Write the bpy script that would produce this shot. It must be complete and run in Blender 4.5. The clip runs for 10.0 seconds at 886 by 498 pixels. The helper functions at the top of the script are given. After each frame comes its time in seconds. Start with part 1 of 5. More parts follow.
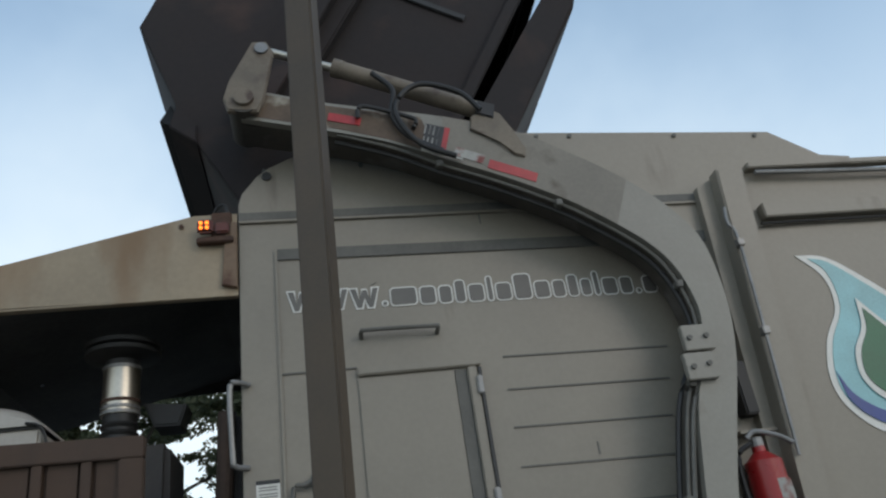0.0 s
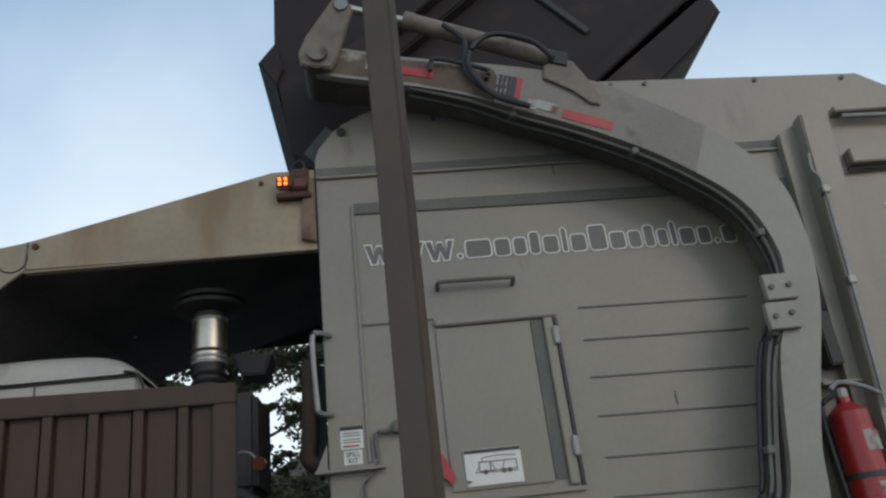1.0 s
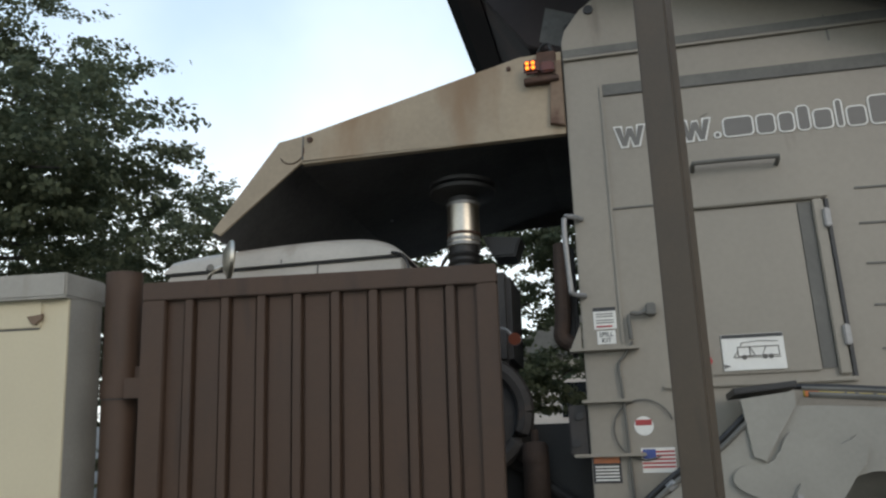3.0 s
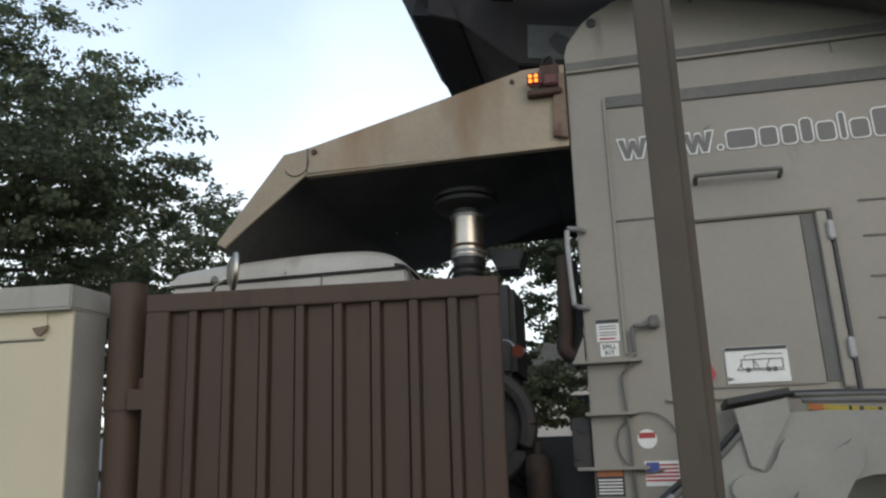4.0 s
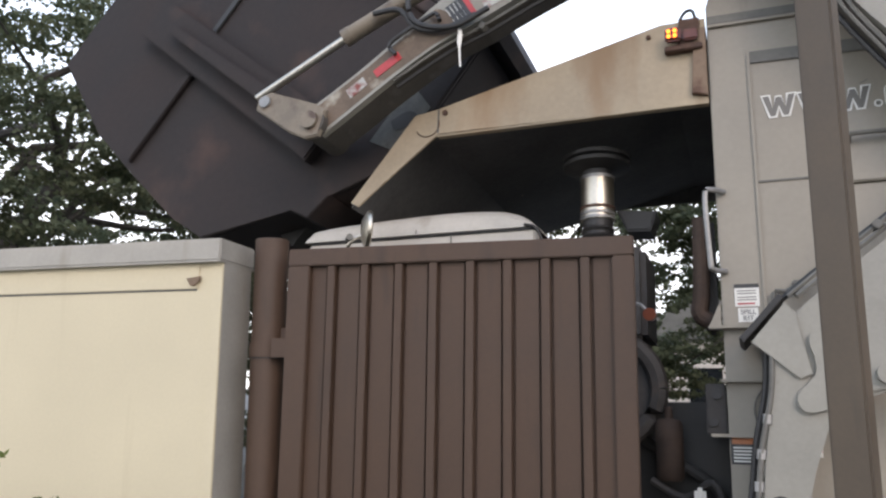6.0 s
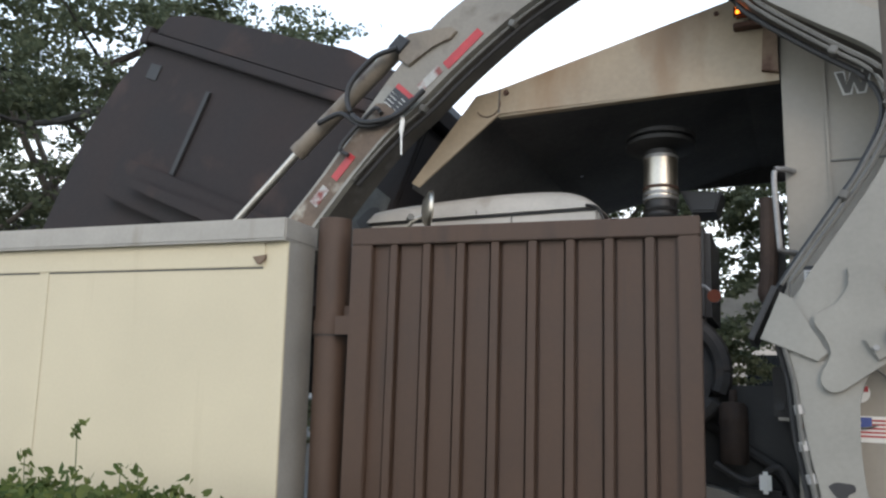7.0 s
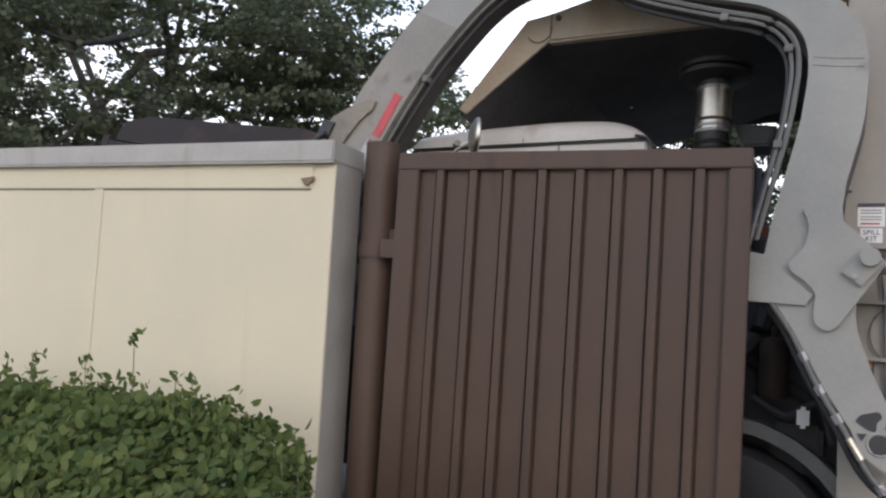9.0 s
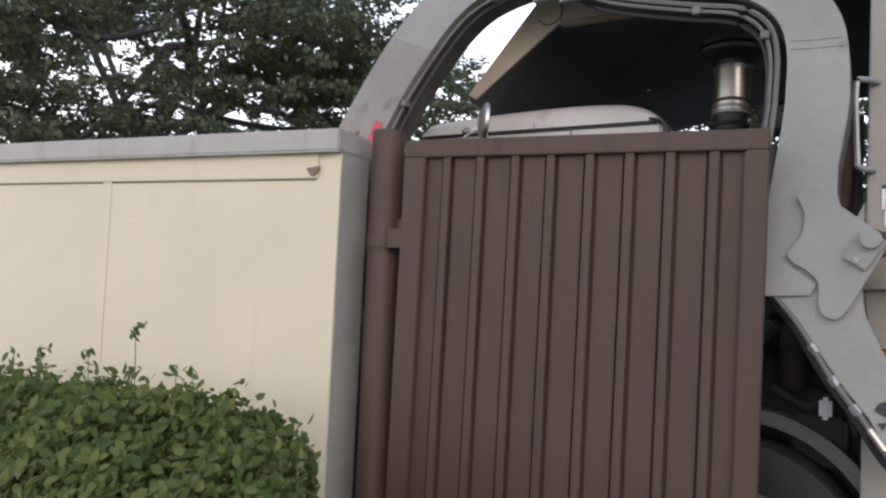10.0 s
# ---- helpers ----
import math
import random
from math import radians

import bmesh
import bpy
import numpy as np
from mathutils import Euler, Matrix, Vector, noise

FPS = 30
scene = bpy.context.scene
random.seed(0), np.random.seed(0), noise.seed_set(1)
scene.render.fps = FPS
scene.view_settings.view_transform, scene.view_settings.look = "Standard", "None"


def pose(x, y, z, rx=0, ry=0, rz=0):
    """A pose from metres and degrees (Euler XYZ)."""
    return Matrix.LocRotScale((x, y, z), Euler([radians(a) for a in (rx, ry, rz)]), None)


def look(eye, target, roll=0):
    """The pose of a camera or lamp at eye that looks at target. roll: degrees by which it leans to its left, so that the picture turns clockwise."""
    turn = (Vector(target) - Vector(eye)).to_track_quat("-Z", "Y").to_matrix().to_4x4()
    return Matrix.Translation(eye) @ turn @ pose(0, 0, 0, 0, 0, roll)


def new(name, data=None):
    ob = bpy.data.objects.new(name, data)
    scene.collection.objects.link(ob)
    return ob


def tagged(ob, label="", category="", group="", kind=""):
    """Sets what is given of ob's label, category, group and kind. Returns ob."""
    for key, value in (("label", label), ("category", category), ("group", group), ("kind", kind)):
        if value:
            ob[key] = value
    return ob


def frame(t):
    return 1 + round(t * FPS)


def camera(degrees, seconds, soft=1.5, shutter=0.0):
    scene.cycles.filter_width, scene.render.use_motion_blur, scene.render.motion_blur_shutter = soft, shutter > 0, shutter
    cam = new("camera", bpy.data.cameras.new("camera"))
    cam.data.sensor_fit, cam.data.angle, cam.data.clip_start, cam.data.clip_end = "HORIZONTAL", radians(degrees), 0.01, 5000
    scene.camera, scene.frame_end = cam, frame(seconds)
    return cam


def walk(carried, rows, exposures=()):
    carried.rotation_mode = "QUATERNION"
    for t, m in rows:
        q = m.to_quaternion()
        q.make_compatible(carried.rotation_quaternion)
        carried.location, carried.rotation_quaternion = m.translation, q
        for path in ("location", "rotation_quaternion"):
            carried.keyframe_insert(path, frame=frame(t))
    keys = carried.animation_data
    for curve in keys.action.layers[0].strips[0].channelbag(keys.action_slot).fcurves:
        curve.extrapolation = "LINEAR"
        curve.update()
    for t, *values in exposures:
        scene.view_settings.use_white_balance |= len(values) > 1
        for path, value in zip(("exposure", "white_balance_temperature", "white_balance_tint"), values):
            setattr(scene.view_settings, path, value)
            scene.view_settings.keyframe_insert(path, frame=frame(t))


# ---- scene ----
cam = camera(59.7, 10.0, 2.3)
PATH = [
    (0, (0.0, 0.3, 1.75), (0.347, 2.128, 2.483), -7.6),
    (0.5, (-0.022, 0.3, 1.743), (0.249, 2.144, 2.467), -7.5),
    (1, (-0.047, 0.285, 1.734), (0.123, 2.171, 2.378), -6.4),
    (1.2, (-0.060, 0.285, 1.727), (0.035, 2.192, 2.321), -6.2),
    (1.5, (-0.078, 0.274, 1.711), (-0.151, 2.213, 2.197), -5.3),
    (1.7, (-0.098, 0.274, 1.719), (-0.280, 2.225, 2.119), -4.4),
    (2, (-0.118, 0.268, 1.729), (-0.415, 2.204, 2.133), -3.6),
    (2.2, (-0.137, 0.257, 1.728), (-0.463, 2.194, 2.099), -2.9),
    (2.5, (-0.158, 0.237, 1.733), (-0.534, 2.161, 2.127), -2.5),
    (3, (-0.165, 0.239, 1.736), (-0.594, 2.151, 2.133), -2.5),
    (4.5, (-0.135, 0.233, 1.731), (-0.598, 2.128, 2.169), -2.2),
    (5, (-0.155, 0.22, 1.725), (-0.695, 2.1, 2.139), -2.5),
    (5.2, (-0.170, 0.215, 1.722), (-0.756, 2.086, 2.118), -2.6),
    (5.5, (-0.189, 0.217, 1.726), (-0.831, 2.067, 2.132), -2.4),
    (5.8, (-0.206, 0.206, 1.703), (-0.915, 2.038, 2.082), -1.4),
    (6, (-0.211, 0.205, 1.692), (-0.946, 2.032, 2.044), 0.2),
    (6.2, (-0.211, 0.195, 1.687), (-0.985, 2.011, 2.013), 0.9),
    (7.3, (-0.274, 0.158, 1.668), (-1.153, 1.93, 1.962), 1.3),
    (7.5, (-0.287, 0.145, 1.669), (-1.177, 1.918, 1.924), 1.7),
    (8, (-0.303, 0.151, 1.658), (-1.249, 1.902, 1.853), 2.2),
    (8.5, (-0.3, 0.142, 1.648), (-1.241, 1.899, 1.809), 2.6),
    (9, (-0.273, 0.146, 1.639), (-1.223, 1.902, 1.769), 3.2),
    (9.5, (-0.27, 0.152, 1.617), (-1.204, 1.918, 1.707), 3.6),
    (10, (-0.233, 0.262, 1.646), (-1.244, 1.985, 1.746), 2.6),
]
walk(cam, [(t, look(eye, target, roll)) for t, eye, target, roll in PATH],
     [(0, -0.12, 7000, 12), (1, -0.16, 7100, 13), (2, 0.10, 7350, 14), (3, 0.22, 7300, 14), (4.5, 0.26, 7300, 17), (5, 0.38, 7300, 19), (5.5, 0.98, 7500, 22),
      (6.2, 1.08, 7500, 23), (7.5, 0.86, 7050, 15), (8, 0.87, 7050, 18), (9, 0.87, 7150, 24), (10, 0.97, 7200, 26)])

# ---------------------------------------------------------------- light
world = bpy.data.worlds.new("sky")
scene.world = world
world.use_nodes = True
wn = world.node_tree
wn.nodes.clear()
w_out = wn.nodes.new("ShaderNodeOutputWorld")
w_bg = wn.nodes.new("ShaderNodeBackground")
w_sky = wn.nodes.new("ShaderNodeTexSky")
w_sky.sky_type = "NISHITA"
w_sky.sun_disc = False
w_sky.sun_elevation = radians(28)
w_sky.sun_rotation = radians(142)
w_sky.air_density = 1.0
w_sky.dust_density = 0.6
w_bg.inputs["Strength"].default_value = 0.15
# thin white cloud over the blue, thicker towards the horizon
w_tc = wn.nodes.new("ShaderNodeTexCoord")
w_noise = wn.nodes.new("ShaderNodeTexNoise")
w_noise.inputs["Scale"].default_value = 2.2
w_noise.inputs["Detail"].default_value = 5
w_noise.inputs["Roughness"].default_value = 0.5
w_ramp = wn.nodes.new("ShaderNodeMapRange")
w_ramp.inputs["From Min"].default_value = 0.38
w_ramp.inputs["From Max"].default_value = 0.75
w_ramp.inputs["To Min"].default_value = -0.10
w_ramp.inputs["To Max"].default_value = 0.14
w_mix = wn.nodes.new("ShaderNodeMix")
w_mix.data_type = "RGBA"
wn.links.new(w_tc.outputs["Generated"], w_noise.inputs["Vector"])
wn.links.new(w_noise.outputs["Fac"], w_ramp.inputs["Value"])
w_xyz = wn.nodes.new("ShaderNodeSeparateXYZ")
w_haze = wn.nodes.new("ShaderNodeMapRange")
w_haze.inputs["From Min"].default_value, w_haze.inputs["From Max"].default_value = 0.22, 0.62
w_haze.inputs["To Min"].default_value, w_haze.inputs["To Max"].default_value = 0.93, 0.40
w_sum = wn.nodes.new("ShaderNodeMath")
w_sum.use_clamp = True
wn.links.new(w_tc.outputs["Generated"], w_xyz.inputs["Vector"])
wn.links.new(w_xyz.outputs["Z"], w_haze.inputs["Value"])
wn.links.new(w_haze.outputs["Result"], w_sum.inputs[0])
wn.links.new(w_ramp.outputs["Result"], w_sum.inputs[1])
wn.links.new(w_sum.outputs[0], w_mix.inputs["Factor"])
# the haze itself turns from white low down to clear blue higher up
w_tone = wn.nodes.new("ShaderNodeMix")
w_tone.data_type = "RGBA"
w_tone.inputs["A"].default_value = (2.6, 6.0, 10.2, 1)
w_tone.inputs["B"].default_value = (7.2, 8.2, 8.6, 1)
wn.links.new(w_sum.outputs[0], w_tone.inputs["Factor"])
wn.links.new(w_tone.outputs["Result"], w_mix.inputs["B"])
wn.links.new(w_sky.outputs["Color"], w_mix.inputs["A"])
wn.links.new(w_mix.outputs["Result"], w_bg.inputs["Color"])
wn.links.new(w_bg.outputs["Background"], w_out.inputs["Surface"])

sun_data = bpy.data.lights.new("sun", "SUN")
sun_data.energy = 0.45
sun_data.angle = radians(25)
sun_data.color = (1.0, 0.93, 0.85)
sun = new("sun", sun_data)
sun.matrix_world = look((9, -8, 9), (0, 4, 1))


# ---------------------------------------------------------------- materials
def material(name, base, rough=0.6, metal=0.0, var=0.25, scale=6.0, fine=60.0, bump=0.15, spot=None, spot_at=0.62, spot_scale=3.0,
             streak=None, per_piece=0.0):
    """A procedural surface: base colour varied at two scales, stains of another colour, fine bump."""
    m = bpy.data.materials.new(name)
    m.use_nodes = True
    nt = m.node_tree
    bsdf = nt.nodes["Principled BSDF"]
    bsdf.inputs["Metallic"].default_value = metal
    tc = nt.nodes.new("ShaderNodeTexCoord")

    def noise_node(s, detail, vec=None):
        n = nt.nodes.new("ShaderNodeTexNoise")
        n.inputs["Scale"].default_value = s
        n.inputs["Detail"].default_value = detail
        nt.links.new(vec or tc.outputs["Object"], n.inputs["Vector"])
        return n

    big, small = noise_node(scale, 4), noise_node(fine, 3)
    add = nt.nodes.new("ShaderNodeMath")
    add.operation = "MULTIPLY_ADD"
    add.inputs[1].default_value = 0.35
    nt.links.new(small.outputs["Fac"], add.inputs[0])
    nt.links.new(big.outputs["Fac"], add.inputs[2])
    rng = nt.nodes.new("ShaderNodeMapRange")
    rng.inputs["From Min"].default_value, rng.inputs["From Max"].default_value = 0.45, 0.95
    rng.inputs["To Min"].default_value, rng.inputs["To Max"].default_value = 1 - var, 1 + var
    nt.links.new(add.outputs[0], rng.inputs["Value"])
    mul = nt.nodes.new("ShaderNodeMix")
    mul.data_type, mul.blend_type = "RGBA", "MULTIPLY"
    mul.inputs["Factor"].default_value = 1
    mul.inputs["A"].default_value = (*base, 1)
    nt.links.new(rng.outputs["Result"], mul.inputs["B"])
    colour = mul.outputs["Result"]
    if spot:
        vec = tc.outputs["Object"]
        if streak:
            mp = nt.nodes.new("ShaderNodeMapping")
            mp.inputs["Scale"].default_value = streak
            nt.links.new(vec, mp.inputs["Vector"])
            vec = mp.outputs["Vector"]
        sn = noise_node(spot_scale, 6, vec)
        sr = nt.nodes.new("ShaderNodeMapRange")
        sr.inputs["From Min"].default_value, sr.inputs["From Max"].default_value = spot_at, spot_at + 0.14
        nt.links.new(sn.outputs["Fac"], sr.inputs["Value"])
        sm = nt.nodes.new("ShaderNodeMix")
        sm.data_type = "RGBA"
        sm.inputs["B"].default_value = (*spot, 1)
        nt.links.new(sr.outputs["Result"], sm.inputs["Factor"])
        nt.links.new(colour, sm.inputs["A"])
        colour = sm.outputs["Result"]
    if per_piece:
        oi = nt.nodes.new("ShaderNodeObjectInfo")
        pr = nt.nodes.new("ShaderNodeMapRange")
        pr.inputs["To Min"].default_value, pr.inputs["To Max"].default_value = 1 - per_piece, 1 + per_piece
        nt.links.new(oi.outputs["Random"], pr.inputs["Value"])
        pm = nt.nodes.new("ShaderNodeMix")
        pm.data_type, pm.blend_type = "RGBA", "MULTIPLY"
        pm.inputs["Factor"].default_value = 1
        nt.links.new(colour, pm.inputs["A"])
        nt.links.new(pr.outputs["Result"], pm.inputs["B"])
        colour = pm.outputs["Result"]
    nt.links.new(colour, bsdf.inputs["Base Color"])
    rr = nt.nodes.new("ShaderNodeMapRange")
    rr.inputs["To Min"].default_value, rr.inputs["To Max"].default_value = max(0.03, rough - 0.12), min(1, rough + 0.12)
    nt.links.new(big.outputs["Fac"], rr.inputs["Value"])
    nt.links.new(rr.outputs["Result"], bsdf.inputs["Roughness"])
    if bump:
        bp = nt.nodes.new("ShaderNodeBump")
        bp.inputs["Strength"].default_value = bump
        bp.inputs["Distance"].default_value = 0.004
        nt.links.new(add.outputs[0], bp.inputs["Height"])
        nt.links.new(bp.outputs["Normal"], bsdf.inputs["Normal"])
    return m


def leaf_material(name, base, tip):
    m = bpy.data.materials.new(name)
    m.use_nodes = True
    nt = m.node_tree
    bsdf = nt.nodes["Principled BSDF"]
    geo = nt.nodes.new("ShaderNodeNewGeometry")
    mix = nt.nodes.new("ShaderNodeMix")
    mix.data_type = "RGBA"
    mix.inputs["A"].default_value, mix.inputs["B"].default_value = (*base, 1), (*tip, 1)
    nt.links.new(geo.outputs["Random Per Island"], mix.inputs["Factor"])
    nt.links.new(mix.outputs["Result"], bsdf.inputs["Base Color"])
    bsdf.inputs["Roughness"].default_value = 0.7
    bsdf.inputs["Specular IOR Level"].default_value = 0.25
    trans = nt.nodes.new("ShaderNodeBsdfTranslucent")
    nt.links.new(mix.outputs["Result"], trans.inputs["Color"])
    ms = nt.nodes.new("ShaderNodeMixShader")
    ms.inputs["Fac"].default_value = 0.5
    nt.links.new(bsdf.outputs["BSDF"], ms.inputs[1])
    nt.links.new(trans.outputs["BSDF"], ms.inputs[2])
    nt.links.new(ms.outputs["Shader"], nt.nodes["Material Output"].inputs["Surface"])
    return m


GREY = material("grey truck paint", (0.256, 0.226, 0.180), 0.42, 0, 0.12, 1.6, 40, 0.06, (0.16, 0.13, 0.10), 0.66, 2.2, (2.5, 2.5, 0.5))
GREY_DARK = material("dark grey paint", (0.12, 0.115, 0.10), 0.6, 0, 0.25, 4, 50, 0.1)
ARM_GREY = material("scuffed grey arm paint", (0.244, 0.231, 0.196), 0.45, 0, 0.14, 3, 60, 0.1, (0.145, 0.118, 0.092), 0.62, 4.5)
ARM_GRIME = material("grimy worn arm paint", (0.19, 0.155, 0.115), 0.62, 0, 0.25, 5, 60, 0.15, (0.085, 0.055, 0.04), 0.58, 7)
ARM_WORN = material("rust-stained chipped arm paint", (0.125, 0.088, 0.062), 0.75, 0, 0.35, 6, 60, 0.25, (0.34, 0.31, 0.25), 0.57, 7)
ARM_BROWN = material("browner mottled arm paint", (0.212, 0.190, 0.155), 0.58, 0, 0.2, 2.5, 50, 0.12, (0.115, 0.09, 0.068), 0.60, 5)
# dark arm colour that holds underside shade as well as grime
ARM_SHADE_GRIME = material("arm steel darkened for shade and grime", (0.07, 0.062, 0.052), 0.7, 0, 0.3, 5, 60, 0.15, (0.12, 0.11, 0.10), 0.6, 6)
STEM = material("green stems", (0.09, 0.11, 0.045), 0.7, 0, 0.2, 20, 80, 0)
RUSTY = material("rust-tinged tan canopy paint", (0.335, 0.262, 0.175), 0.52, 0, 0.20, 1.6, 40, 0.08, (0.235, 0.145, 0.075), 0.50, 1.3, (1.6, 1, 0.55))
RUST_BROWN = material("rust-browned grey paint", (0.19, 0.125, 0.08), 0.65, 0, 0.3, 6, 50, 0.12, (0.10, 0.05, 0.03), 0.55, 6)
# dark grey of the canopy's roof sheet and far side plate
CANOPY_DARK = material("dark grey canopy steel", (0.10, 0.097, 0.096), 0.85, 0, 0.35, 2, 30, 0.1)
GRIME = material("oily black engine grime", (0.040, 0.036, 0.033), 0.7, 0, 0.4, 6, 50, 0.2, (0.075, 0.05, 0.035), 0.62, 6)
BLACK = material("black rubber and paint", (0.023, 0.022, 0.021), 0.55, 0, 0.3, 5, 60, 0.1)
BIN = material("dented dark steel dumpster paint", (0.0190, 0.0130, 0.0118), 0.8, 0.0, 0.4, 2.0, 30, 0.3, (0.050, 0.028, 0.022), 0.57, 1.8)
GATE = material("brown gate paint", (0.064, 0.0345, 0.0200), 0.62, 0, 0.16, 2.5, 50, 0.08, (0.048, 0.027, 0.0165), 0.58, 4, (3, 3, 0.4))
POST = material("dark brown post paint", (0.080, 0.058, 0.038), 0.55, 0, 0.15, 5, 80, 0.1, (0.062, 0.045, 0.030), 0.6, 5, (4, 4, 0.4))
CREAM = material("cream painted wall", (0.555, 0.485, 0.34), 0.7, 0, 0.06, 1.5, 60, 0.12, (0.505, 0.435, 0.30), 0.63, 1.6, (4, 4, 0.35))
CAPM = material("grey metal wall cap", (0.33, 0.308, 0.268), 0.55, 0.1, 0.14, 3, 50, 0.08, (0.27, 0.245, 0.20), 0.6, 3, (3, 3, 0.6))
CAB_WHITE = material("dusty off-white cab roof", (0.43, 0.395, 0.345), 0.6, 0, 0.14, 3, 50, 0.08, (0.3, 0.26, 0.21), 0.62, 5)
CHROME = material("polished steel", (0.55, 0.50, 0.42), 0.36, 1.0, 0.18, 6, 60, 0.05)
STEEL = material("worn bare steel", (0.28, 0.275, 0.265), 0.5, 0.6, 0.25, 8, 60, 0.08)
RUST = material("rusted brown metal", (0.085, 0.045, 0.03), 0.75, 0.2, 0.4, 9, 60, 0.2)
# rust with the shade under the canopy put into its colour
RUST_SHADED = material("rusted metal darkened for canopy shade", (0.045, 0.028, 0.02), 0.8, 0.1, 0.4, 9, 60, 0.2)
WORN = material("weathered sticker", (0.085, 0.085, 0.078), 0.75, 0, 0.3, 9, 60, 0.1, (0.03, 0.027, 0.024), 0.58, 7)
RED = material("red reflective tape", (0.42, 0.04, 0.04), 0.35, 0, 0.2, 12, 80, 0.05)
RED_GLOSS = material("red extinguisher enamel", (0.33, 0.018, 0.018), 0.3, 0, 0.1, 6, 60, 0.02)
WHITE = material("white sticker", (0.70, 0.685, 0.63), 0.4, 0, 0.08, 10, 80, 0.02)
OLD_WHITE = material("soiled white label", (0.34, 0.33, 0.30), 0.6, 0, 0.2, 12, 80, 0.02, (0.2, 0.05, 0.04), 0.5, 14)
INK = material("black print", (0.03, 0.03, 0.03), 0.5, 0, 0.1, 10, 80, 0)
ORANGE = material("orange print", (0.5, 0.14, 0.03), 0.4, 0, 0.1, 10, 80, 0)
YELLOW = material("yellow print", (0.45, 0.33, 0.04), 0.4, 0, 0.15, 10, 80, 0)
BLUE = material("blue print", (0.04, 0.07, 0.25), 0.4, 0, 0.1, 10, 80, 0)
TEAL = material("pale teal print", (0.25, 0.5, 0.52), 0.4, 0, 0.25, 3, 80, 0)
LEAFG = material("green print", (0.03, 0.14, 0.07), 0.4, 0, 0.25, 3, 80, 0)
LETTER = material("dark grey lettering", (0.135, 0.125, 0.11), 0.45, 0, 0.1, 8, 80, 0)
CONCRETE = material("worn asphalt", (0.115, 0.110, 0.102), 0.9, 0, 0.3, 1.2, 90, 0.4)
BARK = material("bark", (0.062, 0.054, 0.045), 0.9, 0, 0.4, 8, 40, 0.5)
LEAF = leaf_material("tree leaves", (0.088, 0.105, 0.062), (0.150, 0.165, 0.095))
HEDGE = leaf_material("hedge leaves", (0.055, 0.095, 0.026), (0.175, 0.205, 0.065))
GLASS = material("dark tinted glass", (0.01, 0.012, 0.014), 0.08, 0, 0.1, 3, 30, 0)
FARWALL = material("distant pale house wall", (0.55, 0.5, 0.44), 0.8, 0, 0.1, 2, 40, 0.05)


def glow(name, colour, strength):
    m = bpy.data.materials.new(name)
    m.use_nodes = True
    b = m.node_tree.nodes["Principled BSDF"]
    b.inputs["Base Color"].default_value = (*colour, 1)
    b.inputs["Emission Color"].default_value = (*colour, 1)
    b.inputs["Emission Strength"].default_value = strength
    return m


AMBER_LIT = glow("lit amber lens", (1.0, 0.22, 0.02), 2.6)
AMBER = material("amber lens", (0.13, 0.035, 0.018), 0.2, 0, 0.1, 10, 80, 0)


# ---------------------------------------------------------------- mesh helpers
def link(name, bm, mat, parent=None, label="", smooth=False):
    me = bpy.data.meshes.new(name)
    bmesh.ops.recalc_face_normals(bm, faces=bm.faces)
    if smooth:
        for f in bm.faces:
            f.smooth = True
    bm.to_mesh(me)
    bm.free()
    for mm in mat if isinstance(mat, (list, tuple)) else [mat]:
        me.materials.append(mm)
    ob = new(name, me)
    if smooth:
        me.set_sharp_from_angle(angle=radians(35))
    if parent:
        ob.parent = parent
    if label:
        ob["label"] = label
    return ob


def part(name, bm, mat, parent, label="", smooth=False):
    return link(name, bm, mat, parent, label, smooth)


def thing(name, label, category, m=None, group="", kind=""):
    ob = new(name)
    if m is not None:
        ob.matrix_basis = m
    return tagged(ob, label, category, group, kind)


def box(x0, x1, y0, y1, z0, z1, bevel=0.0, bm=None):
    b = bmesh.new()
    bmesh.ops.create_cube(b, size=1)
    for v in b.verts:
        v.co = Vector(((x0 + x1) / 2 + v.co.x * (x1 - x0), (y0 + y1) / 2 + v.co.y * (y1 - y0), (z0 + z1) / 2 + v.co.z * (z1 - z0)))
    if bevel:
        bmesh.ops.bevel(b, geom=list(b.edges), offset=bevel, segments=2, affect="EDGES", clamp_overlap=True)
    return join(bm, b) if bm else b


def join(a, b):
    """Adds the mesh b to the mesh a."""
    me = bpy.data.meshes.new("joined")
    b.to_mesh(me)
    b.free()
    a.from_mesh(me)
    bpy.data.meshes.remove(me)
    return a


def plate(pts, y0, y1, bevel=0.0):
    """A flat shape given in (x, z), from y0 to y1."""
    b = bmesh.new()
    va = [b.verts.new((x, y0, z)) for x, z in pts]
    vb = [b.verts.new((x, y1, z)) for x, z in pts]
    b.faces.new(va)
    b.faces.new(vb[::-1])
    n = len(pts)
    for i in range(n):
        b.faces.new((va[i], vb[i], vb[(i + 1) % n], va[(i + 1) % n]))
    if bevel:
        rim = [e for e in b.edges if abs(e.verts[0].co.y - e.verts[1].co.y) < 1e-6]
        bmesh.ops.bevel(b, geom=rim, offset=bevel, segments=2, affect="EDGES", clamp_overlap=True)
    return b


